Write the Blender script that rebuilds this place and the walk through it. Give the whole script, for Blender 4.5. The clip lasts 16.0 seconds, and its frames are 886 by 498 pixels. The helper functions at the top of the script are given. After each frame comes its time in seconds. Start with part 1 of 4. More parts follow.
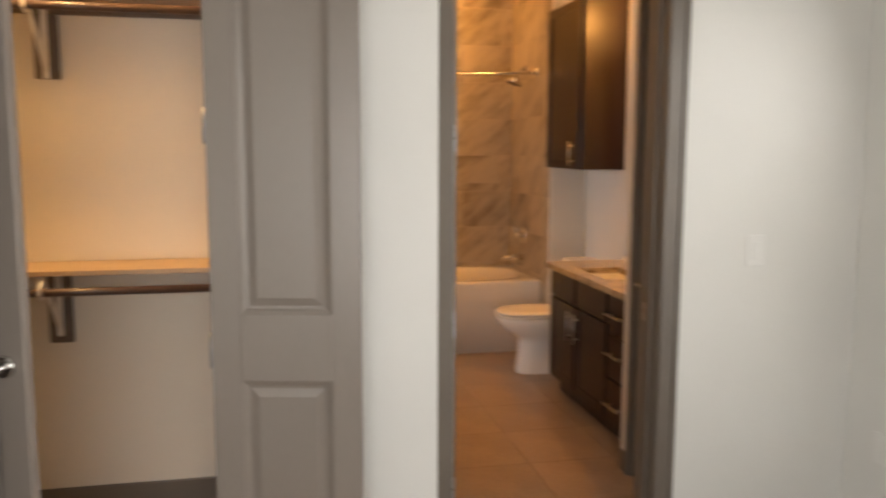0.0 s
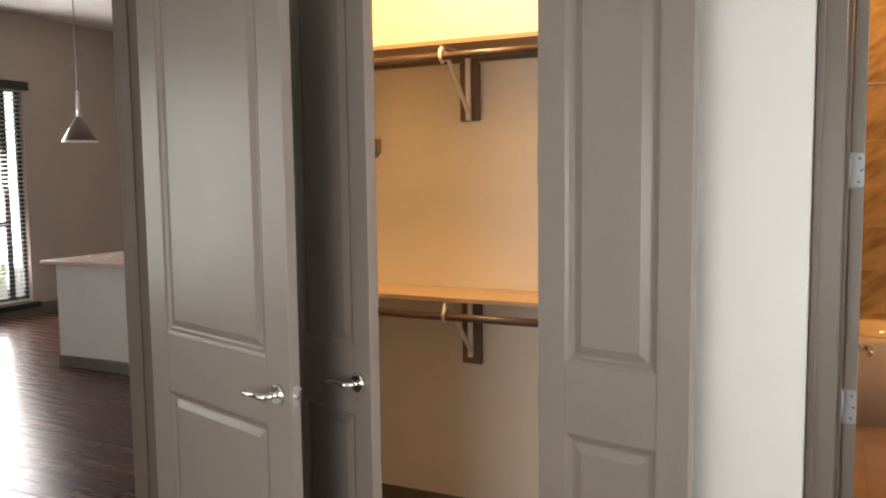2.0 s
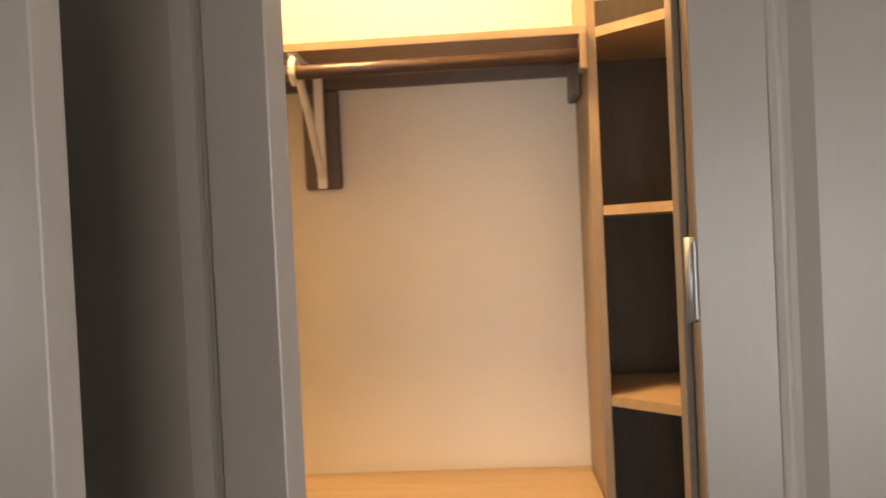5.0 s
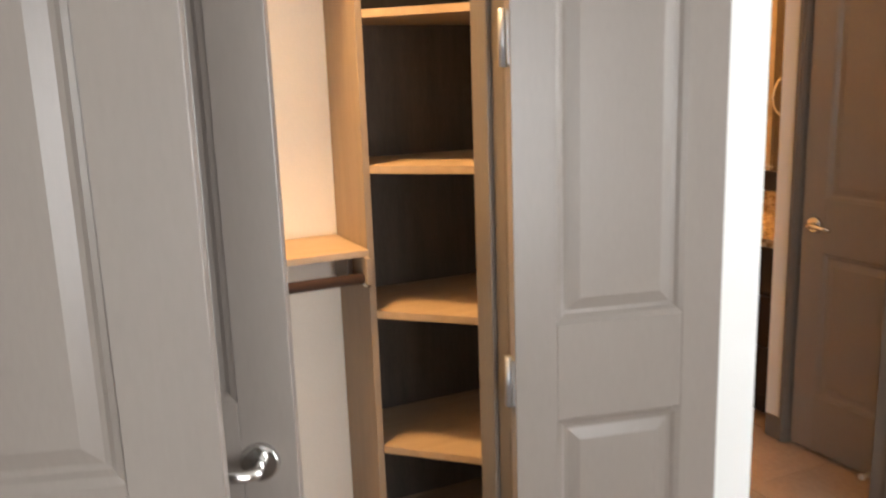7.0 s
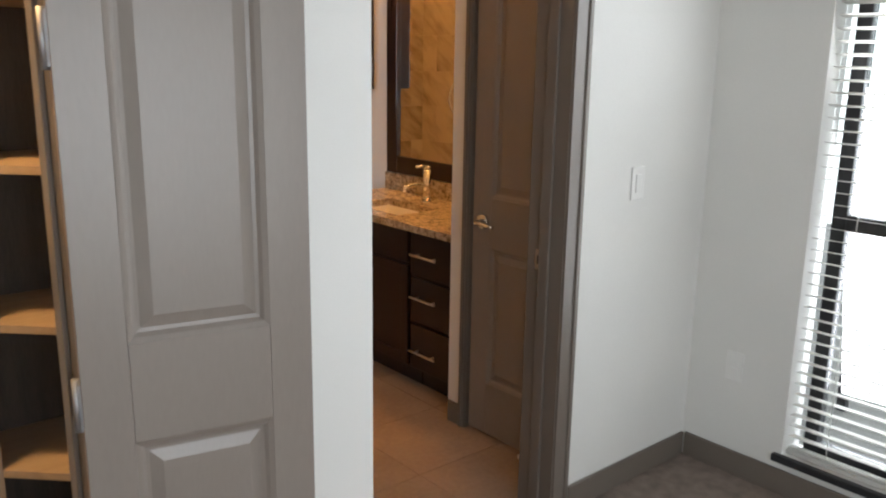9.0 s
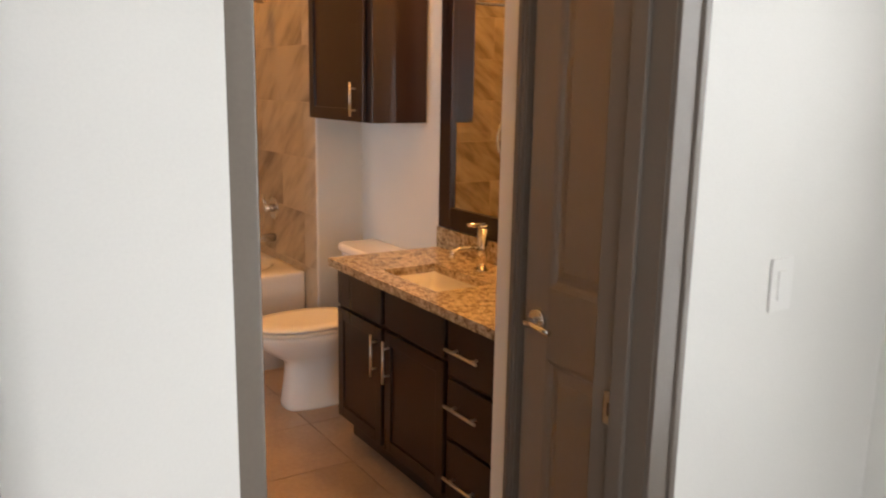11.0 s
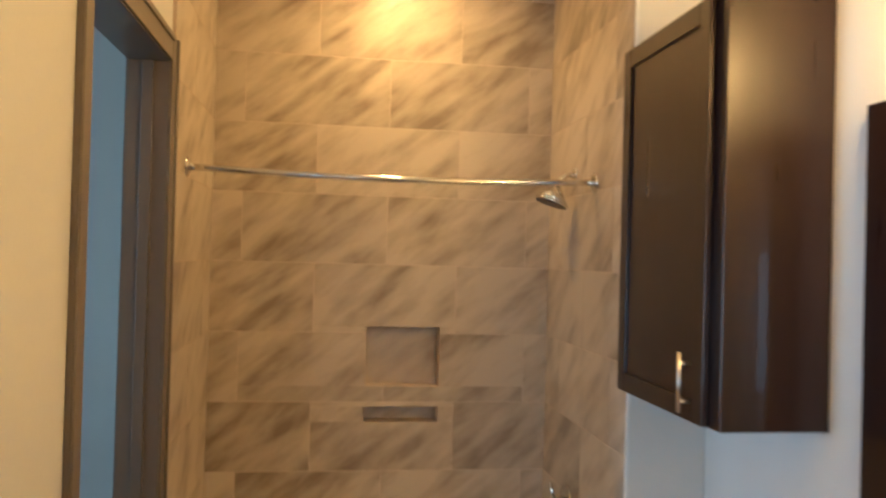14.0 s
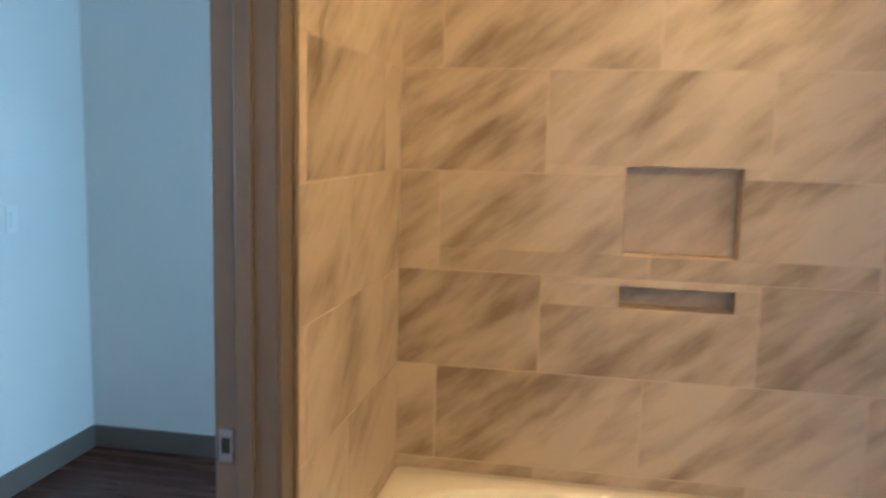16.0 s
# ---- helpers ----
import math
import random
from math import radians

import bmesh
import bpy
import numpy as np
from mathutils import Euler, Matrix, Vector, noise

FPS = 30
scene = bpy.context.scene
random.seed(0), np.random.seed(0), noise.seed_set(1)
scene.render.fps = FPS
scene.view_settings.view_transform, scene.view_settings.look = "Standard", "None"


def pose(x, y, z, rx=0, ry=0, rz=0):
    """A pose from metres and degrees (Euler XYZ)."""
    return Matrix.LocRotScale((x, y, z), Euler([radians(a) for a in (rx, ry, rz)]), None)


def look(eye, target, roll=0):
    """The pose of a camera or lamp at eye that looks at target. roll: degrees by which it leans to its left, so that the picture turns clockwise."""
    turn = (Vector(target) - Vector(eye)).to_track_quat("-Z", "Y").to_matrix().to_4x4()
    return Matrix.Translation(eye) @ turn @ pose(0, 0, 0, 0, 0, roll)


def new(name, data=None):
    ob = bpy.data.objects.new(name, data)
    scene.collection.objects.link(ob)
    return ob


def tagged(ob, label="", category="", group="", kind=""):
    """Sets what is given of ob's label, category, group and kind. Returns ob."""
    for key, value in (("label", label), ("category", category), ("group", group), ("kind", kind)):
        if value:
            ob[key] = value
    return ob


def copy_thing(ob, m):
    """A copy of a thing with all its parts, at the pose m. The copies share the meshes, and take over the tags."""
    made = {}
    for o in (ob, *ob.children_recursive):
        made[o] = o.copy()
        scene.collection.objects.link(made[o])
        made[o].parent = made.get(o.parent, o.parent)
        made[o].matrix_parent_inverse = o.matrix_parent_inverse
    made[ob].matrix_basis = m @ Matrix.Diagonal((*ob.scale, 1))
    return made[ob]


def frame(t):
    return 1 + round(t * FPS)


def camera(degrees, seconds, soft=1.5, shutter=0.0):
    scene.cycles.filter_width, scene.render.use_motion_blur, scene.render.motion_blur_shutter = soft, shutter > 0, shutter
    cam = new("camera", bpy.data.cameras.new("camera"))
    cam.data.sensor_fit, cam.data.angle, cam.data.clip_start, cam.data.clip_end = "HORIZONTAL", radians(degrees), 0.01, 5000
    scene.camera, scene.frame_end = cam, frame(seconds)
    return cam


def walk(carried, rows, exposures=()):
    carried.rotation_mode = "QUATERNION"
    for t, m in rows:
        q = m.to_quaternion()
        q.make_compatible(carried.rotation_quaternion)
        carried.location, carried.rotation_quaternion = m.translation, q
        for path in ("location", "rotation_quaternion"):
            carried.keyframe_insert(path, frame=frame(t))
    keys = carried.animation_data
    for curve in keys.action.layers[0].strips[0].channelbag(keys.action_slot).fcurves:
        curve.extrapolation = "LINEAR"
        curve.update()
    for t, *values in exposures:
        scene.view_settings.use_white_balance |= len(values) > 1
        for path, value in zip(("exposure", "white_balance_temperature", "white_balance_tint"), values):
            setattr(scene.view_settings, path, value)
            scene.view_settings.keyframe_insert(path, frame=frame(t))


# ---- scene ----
cam = camera(57.3, 16.0, soft=2.0, shutter=0.4)
PATH = [
    (0, (-0.522, -6.822, 1.578), (-0.112, -4.88, 1.33), 0.2),
    (0.5, (-0.297, -6.766, 1.581), (-0.437, -4.784, 1.355), -0.2),
    (0.7, (-0.234, -6.768, 1.599), (-0.511, -4.798, 1.395), -0.4),
    (1, (-0.166, -6.741, 1.617), (-0.577, -4.792, 1.442), -1.9),
    (1.5, (-0.036, -6.705, 1.588), (-0.705, -4.828, 1.423), -1.0),
    (2, (0.081, -6.532, 1.613), (-0.792, -4.741, 1.431), -0.7),
    (2.2, (0.114, -6.393, 1.617), (-0.799, -4.622, 1.445), -0.8),
    (2.5, (0.144, -6.222, 1.641), (-0.824, -4.478, 1.496), -0.7),
    (3, (-0.028, -5.962, 1.63), (-1.04, -4.241, 1.512), -0.4),
    (3.5, (-0.233, -5.709, 1.662), (-1.23, -3.977, 1.574), -0.6),
    (5.8, (-1.275, -5.253, 1.716), (-0.807, -3.31, 1.662), -3.2),
    (6, (-1.326, -5.278, 1.687), (-0.754, -3.367, 1.551), -3.0),
    (6.5, (-1.475, -5.429, 1.598), (-0.686, -3.625, 1.247), -2.4),
    (7, (-1.512, -5.64, 1.563), (-0.689, -3.862, 1.159), -2.0),
    (7.5, (-1.511, -5.929, 1.533), (-0.584, -4.236, 1.011), -0.7),
    (7.8, (-1.524, -6.054, 1.545), (-0.493, -4.432, 0.991), -0.3),
    (8, (-1.498, -6.108, 1.574), (-0.388, -4.537, 1.026), -0.6),
    (8.5, (-1.34, -6.014, 1.614), (-0.073, -4.544, 1.131), 0.7),
    (8.6, (-1.301, -5.974, 1.617), (-0.022, -4.511, 1.147), 1.1),
    (10.8, (-0.363, -5.2, 1.607), (0.738, -3.577, 1.212), 0.3),
    (11, (-0.283, -5.125, 1.604), (0.778, -3.475, 1.214), 1.0),
    (11.5, (-0.095, -4.967, 1.644), (0.744, -3.178, 1.336), 2.0),
    (12, (0.052, -4.729, 1.644), (0.823, -2.902, 1.385), 2.3),
    (12.5, (0.197, -4.487, 1.651), (0.864, -2.62, 1.391), 0.3),
    (12.8, (0.308, -4.33, 1.667), (0.826, -2.416, 1.409), 1.0),
    (13, (0.416, -4.228, 1.675), (0.853, -2.291, 1.44), 2.1),
    (13.2, (0.473, -4.128, 1.714), (0.875, -2.181, 1.495), 2.0),
    (13.5, (0.482, -3.949, 1.766), (0.863, -1.99, 1.638), 2.0),
    (14, (0.521, -3.648, 1.856), (0.795, -1.667, 1.879), 1.5),
    (14.5, (0.549, -3.346, 1.89), (0.556, -1.348, 1.986), 2.3),
    (15, (0.572, -3.03, 1.844), (0.447, -1.034, 1.877), 3.0),
    (15.5, (0.568, -2.717, 1.713), (0.435, -0.725, 1.597), 2.3),
    (15.6, (0.576, -2.659, 1.701), (0.426, -0.671, 1.542), 1.9),
    (16, (0.599, -2.461, 1.61), (0.238, -0.512, 1.34), 1.4),
]
EXPOSURES = [
    (0.0, -0.18, 7000, 11), (1.0, 0.0, 6800, 11), (2.5, -0.12, 6800, 11), (3.7, -0.25, 6900, 10), (5.8, 0.25, 6600, 10), (7.2, 0.58, 6300, 10), (8.2, 0.2, 6100, 8), (8.7, -0.15, 6100, 8),
    (10.8, 0.08, 6400, 10), (11.4, 0.05, 6700, 12), (12.1, 0.12, 7400, 19), (12.7, 0.32, 7800, 25), (13.1, 0.33, 5900, -5), (14.2, 0.1, 4300, -10), (15.2, 0.27, 3950, -11), (15.6, 0.35, 3950, -10), (16.0, 0.75, 3950, -8),
]
walk(cam, [(t, look(e, g, r)) for t, e, g, r in PATH],
     exposures=EXPOSURES)


# ---------- world and light ----------
world = bpy.data.worlds.new("world")
scene.world = world
world.use_nodes = True
wn = world.node_tree
sky = wn.nodes.new("ShaderNodeTexSky")
sky.sky_type = 'NISHITA'
sky.sun_disc = False
sky.sun_elevation, sky.sun_rotation = radians(48), radians(150)
wn.links.new(sky.outputs[0], wn.nodes["Background"].inputs[0])
wn.nodes["Background"].inputs[1].default_value = 0.1


def lamp(name, kind, m, watts, colour, size=0.2, size_y=None, spread=180):
    data = bpy.data.lights.new(name, kind)
    data.energy, data.color = watts, colour
    if kind == 'AREA':
        data.size = size
        data.spread = radians(spread)
        if size_y:
            data.shape, data.size_y = 'RECTANGLE', size_y
        else:
            data.shape = 'DISK'
    elif kind == 'SUN':
        data.angle = radians(size)
    else:
        data.shadow_soft_size = size
    ob = new(name, data)
    ob.matrix_world = m
    return ob


WARM = (1.0, 0.445, 0.107)
DAY = (0.975, 0.98, 1.0)
sun = lamp("sun", 'SUN', look((20, -26, 34), (0, 0, 0)), 1.0, (1, 0.95, 0.88), 10)
# daylight in the window openings, and an added south fill without a known window
lamp("bedroom_daylight", 'AREA', look((1.98, -5.45, 1.2), (0, -5.6, 0.6)), 74, DAY, 1.85, 1.9)
lamp("bedroom_south_fill", 'AREA', look((-1.0, -8.34, 1.22), (-0.9, -5, 0.35)), 70, DAY, 1.8, 1.6)
lamp("living_daylight", 'AREA', look((-8.78, -1.05, 1.5), (-5, -1.6, 1.0)), 390, (0.99, 0.95, 1.0), 1.8, 2.3)
lamp("living_south_daylight", 'AREA', look((-8.78, -6.0, 1.5), (-5, -5.4, 1.0)), 85, DAY, 2.0, 2.3)
# warm lamps
lamp("closet_lamp", 'AREA', look((-1.25, -3.83, 3.17), (-1.25, -3.80, 0)), 62, (1.0, 0.60, 0.25), 0.28)
lamp("shower_lamp", 'AREA', look((0.80, -0.38, 3.18), (0.80, -0.38, 0)), 13.5, WARM, 0.10, None, 170)
for bulb_y in (-2.75, -2.50, -2.25):
    lamp("vanity_bulb", 'POINT', pose(1.655, bulb_y, 2.47), 19.5, WARM, 0.045)


# ---------- materials ----------
def material(name, base, rough=0.6, metal=0.0, vary=0.06, scale=6.0, grain=60.0, bump=0.08, dist=0.002, dark=None, spec=0.5, stretch=(1, 1, 1), rand=0.0, coat=0.0):
    """Two scales of noise on the colour and a fine relief, in metres."""
    m = bpy.data.materials.new(name)
    m.use_nodes = True
    nt = m.node_tree
    b = nt.nodes["Principled BSDF"]
    b.inputs["Metallic"].default_value = metal
    b.inputs["Specular IOR Level"].default_value = spec
    b.inputs["Coat Weight"].default_value = coat
    tc = nt.nodes.new("ShaderNodeTexCoord")
    mp = nt.nodes.new("ShaderNodeMapping")
    mp.inputs["Scale"].default_value = stretch
    nt.links.new(tc.outputs["Object"], mp.inputs["Vector"])
    n1 = nt.nodes.new("ShaderNodeTexNoise")
    n1.inputs["Scale"].default_value, n1.inputs["Detail"].default_value = scale, 5
    n2 = nt.nodes.new("ShaderNodeTexNoise")
    n2.inputs["Scale"].default_value, n2.inputs["Detail"].default_value = grain, 3
    for n in (n1, n2):
        nt.links.new(mp.outputs[0], n.inputs["Vector"])
    mixn = nt.nodes.new("ShaderNodeMix")
    mixn.inputs[0].default_value = 0.4
    nt.links.new(n1.outputs[0], mixn.inputs[2])
    nt.links.new(n2.outputs[0], mixn.inputs[3])
    ramp = nt.nodes.new("ShaderNodeValToRGB")
    d = dark or [max(0, c * (1 - 2 * vary)) for c in base]
    l = base if dark else [min(1, c * (1 + 1.2 * vary)) for c in base]
    ramp.color_ramp.elements[0].position, ramp.color_ramp.elements[1].position = 0.33, 0.67
    ramp.color_ramp.elements[0].color = (*d, 1)
    ramp.color_ramp.elements[1].color = (*l, 1)
    nt.links.new(mixn.outputs[0], ramp.inputs[0])
    out = ramp.outputs[0]
    if rand:
        oi = nt.nodes.new("ShaderNodeObjectInfo")
        hs = nt.nodes.new("ShaderNodeHueSaturation")
        mr = nt.nodes.new("ShaderNodeMapRange")
        mr.inputs[3].default_value, mr.inputs[4].default_value = 1 - rand, 1 + rand
        nt.links.new(oi.outputs["Random"], mr.inputs[0])
        nt.links.new(mr.outputs[0], hs.inputs["Value"])
        nt.links.new(out, hs.inputs["Color"])
        out = hs.outputs[0]
    nt.links.new(out, b.inputs["Base Color"])
    rr = nt.nodes.new("ShaderNodeMapRange")
    rr.inputs[3].default_value, rr.inputs[4].default_value = max(0, rough - 0.07), min(1, rough + 0.07)
    nt.links.new(n1.outputs[0], rr.inputs[0])
    nt.links.new(rr.outputs[0], b.inputs["Roughness"])
    if bump:
        bp = nt.nodes.new("ShaderNodeBump")
        bp.inputs["Strength"].default_value, bp.inputs["Distance"].default_value = bump, dist
        nt.links.new(n2.outputs[0], bp.inputs["Height"])
        nt.links.new(bp.outputs[0], b.inputs["Normal"])
    return m


def veined(name, light, mid, dark, rough, scale, turn, rand=0.06):
    """Stone with soft diagonal veins; each piece takes its own stretch of the vein pattern."""
    m = bpy.data.materials.new(name)
    m.use_nodes = True
    nt = m.node_tree
    b = nt.nodes["Principled BSDF"]
    b.inputs["Roughness"].default_value = rough
    tc = nt.nodes.new("ShaderNodeTexCoord")
    oi = nt.nodes.new("ShaderNodeObjectInfo")
    vm = nt.nodes.new("ShaderNodeVectorMath")
    vm.operation = 'MULTIPLY_ADD'
    vm.inputs[1].default_value = (17.0, 9.0, 23.0)
    nt.links.new(oi.outputs["Random"], vm.inputs[0])
    nt.links.new(tc.outputs["Object"], vm.inputs[2])
    mp = nt.nodes.new("ShaderNodeMapping")
    mp.vector_type = 'TEXTURE'
    mp.inputs["Rotation"].default_value = turn
    mp.inputs["Scale"].default_value = (3.6, 1.0, 1.0)
    nt.links.new(vm.outputs[0], mp.inputs["Vector"])
    n1 = nt.nodes.new("ShaderNodeTexNoise")
    n1.inputs["Scale"].default_value, n1.inputs["Detail"].default_value, n1.inputs["Distortion"].default_value = scale, 8, 1.1
    n2 = nt.nodes.new("ShaderNodeTexNoise")
    n2.inputs["Scale"].default_value, n2.inputs["Detail"].default_value = scale * 5, 4
    for n in (n1, n2):
        nt.links.new(mp.outputs[0], n.inputs["Vector"])
    mx = nt.nodes.new("ShaderNodeMix")
    mx.inputs[0].default_value = 0.44
    nt.links.new(n1.outputs[0], mx.inputs[2])
    nt.links.new(n2.outputs[0], mx.inputs[3])
    ramp = nt.nodes.new("ShaderNodeValToRGB")
    e = ramp.color_ramp.elements
    e[0].position, e[0].color = 0.36, (*dark, 1)
    e[1].position, e[1].color = 0.56, (*light, 1)
    mid_e = e.new(0.455)
    mid_e.color = (*mid, 1)
    nt.links.new(mx.outputs[0], ramp.inputs[0])
    hs = nt.nodes.new("ShaderNodeHueSaturation")
    mr = nt.nodes.new("ShaderNodeMapRange")
    mr.inputs[3].default_value, mr.inputs[4].default_value = 1 - rand, 1 + rand
    nt.links.new(oi.outputs["Random"], mr.inputs[0])
    nt.links.new(mr.outputs[0], hs.inputs["Value"])
    nt.links.new(ramp.outputs[0], hs.inputs["Color"])
    nt.links.new(hs.outputs[0], b.inputs["Base Color"])
    bp = nt.nodes.new("ShaderNodeBump")
    bp.inputs["Strength"].default_value, bp.inputs["Distance"].default_value = 0.12, 0.003
    nt.links.new(n2.outputs[0], bp.inputs["Height"])
    nt.links.new(bp.outputs[0], b.inputs["Normal"])
    return m


def speckled(name):
    """Polished granite: tan ground with brown, black and pale flecks."""
    m = bpy.data.materials.new(name)
    m.use_nodes = True
    nt = m.node_tree
    b = nt.nodes["Principled BSDF"]
    b.inputs["Roughness"].default_value = 0.16
    tc = nt.nodes.new("ShaderNodeTexCoord")
    v = nt.nodes.new("ShaderNodeTexVoronoi")
    v.inputs["Scale"].default_value = 165
    n = nt.nodes.new("ShaderNodeTexNoise")
    n.inputs["Scale"].default_value, n.inputs["Detail"].default_value = 42, 7
    for q in (v, n):
        nt.links.new(tc.outputs["Object"], q.inputs["Vector"])
    mx = nt.nodes.new("ShaderNodeMix")
    mx.inputs[0].default_value = 0.70
    nt.links.new(v.outputs["Color"], mx.inputs[2])
    nt.links.new(n.outputs[0], mx.inputs[3])
    ramp = nt.nodes.new("ShaderNodeValToRGB")
    e = ramp.color_ramp.elements
    e[0].position, e[0].color = 0.27, (0.11, 0.085, 0.06, 1)
    e[1].position, e[1].color = 0.66, (0.62, 0.52, 0.38, 1)
    for p, c in ((0.375, (0.22, 0.15, 0.085, 1)), (0.47, (0.36, 0.29, 0.195, 1)), (0.57, (0.50, 0.42, 0.30, 1))):
        e.new(p).color = c
    nt.links.new(mx.outputs[0], ramp.inputs[0])
    nt.links.new(ramp.outputs[0], b.inputs["Base Color"])
    return m


def glow(name, colour, strength):
    m = bpy.data.materials.new(name)
    m.use_nodes = True
    b = m.node_tree.nodes["Principled BSDF"]
    b.inputs["Base Color"].default_value = (*colour, 1)
    b.inputs["Emission Color"].default_value = (*colour, 1)
    b.inputs["Emission Strength"].default_value = strength
    return m


WALL = material("wall_paint", (0.70, 0.69, 0.655), 0.62, vary=0.02, scale=2.5, grain=220, bump=0.10, dist=0.0015)
TAN = material("tan_wall_paint", (0.42, 0.36, 0.30), 0.65, vary=0.03, scale=2, grain=200, bump=0.10, dist=0.0015)
CLOSET = material("closet_paint", (0.72, 0.66, 0.57), 0.68, vary=0.025, scale=2, grain=180, bump=0.12, dist=0.0015)
CEIL = material("ceiling_paint", (0.78, 0.77, 0.74), 0.8, vary=0.02, scale=3, grain=160, bump=0.12)
GREY = material("grey_door_paint", (0.240, 0.204, 0.176), 0.33, vary=0.03, scale=3, grain=140, bump=0.05, stretch=(1, 1, 0.25))
TRIM = material("grey_trim_paint", (0.152, 0.127, 0.103), 0.36, vary=0.04, scale=4, grain=140, bump=0.05)
CARPET = material("carpet", (0.36, 0.29, 0.245), 0.98, vary=0.2, scale=15, grain=420, bump=0.9, dist=0.006, spec=0.1, dark=(0.18, 0.145, 0.122))
BOARD = material("dark_floor_boards", (0.085, 0.040, 0.027), 0.27, vary=0.3, scale=3, grain=40, bump=0.10, dark=(0.036, 0.016, 0.011), stretch=(0.4, 6, 1), spec=0.09, rand=0.25)
BATHFLOOR = material("brown_floor_tile", (0.43, 0.325, 0.245), 0.32, vary=0.1, scale=4, grain=45, bump=0.08, dark=(0.32, 0.235, 0.175), rand=0.06)
GROUT = material("grout", (0.40, 0.33, 0.26), 0.9, vary=0.1, scale=20, grain=300)
GROUT_W = material("pale_grout", (0.60, 0.50, 0.39), 0.9, vary=0.08, scale=20, grain=300)
STONE = veined("stone_wall_tile", (0.55, 0.475, 0.365), (0.42, 0.353, 0.262), (0.245, 0.199, 0.144), 0.34, 3.0, (0, radians(-38), 0))
ACRYL = material("white_acrylic", (0.82, 0.78, 0.73), 0.16, vary=0.015, scale=3, grain=50, bump=0.0, coat=0.3)
CHINA = material("white_china", (0.83, 0.80, 0.76), 0.10, vary=0.01, scale=3, grain=50, bump=0.0, coat=0.5)
SEAT = material("seat_plastic", (0.80, 0.75, 0.66), 0.22, vary=0.015, scale=3, grain=50, bump=0.0)
ESPRESSO = material("espresso_wood", (0.020, 0.0095, 0.007), 0.30, vary=0.2, scale=4, grain=55, bump=0.06, dark=(0.013, 0.0065, 0.005), stretch=(5, 5, 0.4), coat=0.08, spec=0.38)
GRANITE = speckled("granite")
CHROME = material("chrome", (0.78, 0.77, 0.75), 0.14, metal=1.0, vary=0.03, bump=0.0)
NICKEL = material("brushed_nickel", (0.62, 0.60, 0.57), 0.30, metal=1.0, vary=0.05, grain=220, bump=0.05)
STEEL = material("dull_steel", (0.42, 0.43, 0.44), 0.48, metal=0.8, vary=0.06, grain=200, bump=0.04)
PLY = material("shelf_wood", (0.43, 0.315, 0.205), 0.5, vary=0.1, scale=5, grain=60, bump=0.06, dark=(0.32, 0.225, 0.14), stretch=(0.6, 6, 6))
# shelf wood with upright grain, darkened for the shade on upright faces
PLYV = material("shaded_upright_wood", (0.33, 0.245, 0.165), 0.5, vary=0.1, scale=5, grain=60, bump=0.06, dark=(0.25, 0.18, 0.118), stretch=(6, 6, 0.6))
# backing colour kept dark, with the shade between the corner shelves put into it
BACKING = material("shaded_backing_board", (0.060, 0.048, 0.038), 0.6, vary=0.2, scale=5, grain=60, bump=0.06, stretch=(6, 6, 0.6))
CLEAT = material("brown_cleat_paint", (0.135, 0.10, 0.078), 0.45, vary=0.1, scale=5, grain=60, bump=0.05)
ROD = material("brown_closet_rod", (0.075, 0.046, 0.037), 0.33, vary=0.1, scale=8, grain=60, bump=0.03)
WHITE = material("white_enamel", (0.80, 0.79, 0.77), 0.35, vary=0.02, scale=5, grain=60, bump=0.02)
PLATE = material("white_plastic", (0.74, 0.73, 0.70), 0.3, vary=0.01, scale=5, grain=60, bump=0.0)
BLACK = material("black_window_frame", (0.022, 0.022, 0.024), 0.4, vary=0.15, scale=6, grain=80, bump=0.03)
def slat_material(name="white_blind_slat", base_c=(0.80, 0.79, 0.76), through_c=(0.85, 0.84, 0.80), share=0.45):
    """Thin things that let some light through."""
    m = bpy.data.materials.new(name)
    m.use_nodes = True
    nt = m.node_tree
    tr = nt.nodes.new("ShaderNodeBsdfTranslucent")
    tr.inputs[0].default_value = (*through_c, 1)
    mx = nt.nodes.new("ShaderNodeMixShader")
    mx.inputs[0].default_value = share
    nt.nodes["Principled BSDF"].inputs["Base Color"].default_value = (*base_c, 1)
    nt.nodes["Principled BSDF"].inputs["Roughness"].default_value = 0.45
    nt.links.new(nt.nodes["Principled BSDF"].outputs[0], mx.inputs[1])
    nt.links.new(tr.outputs[0], mx.inputs[2])
    nt.links.new(mx.outputs[0], nt.nodes["Material Output"].inputs[0])
    return m


SLAT = slat_material()
COUNTER = material("pink_stone_counter", (0.55, 0.44, 0.36), 0.25, vary=0.1, scale=12, grain=140, bump=0.0)
SHADE = material("smoked_glass_shade", (0.16, 0.12, 0.09), 0.3, vary=0.1, bump=0.0)
RUBBER = material("dark_rubber", (0.02, 0.02, 0.02), 0.7, vary=0.1)
MIRROR = material("mirror_silver", (0.86, 0.86, 0.85), 0.0, metal=1.0, vary=0.0, bump=0.0)
MIRROR.node_tree.nodes["Principled BSDF"].inputs["Roughness"].default_value = 0.01
for link in list(MIRROR.node_tree.links):
    if link.to_socket.name == "Roughness":
        MIRROR.node_tree.links.remove(link)
GLASS = bpy.data.materials.new("window_glass")
GLASS.use_nodes = True
gb = GLASS.node_tree.nodes["Principled BSDF"]
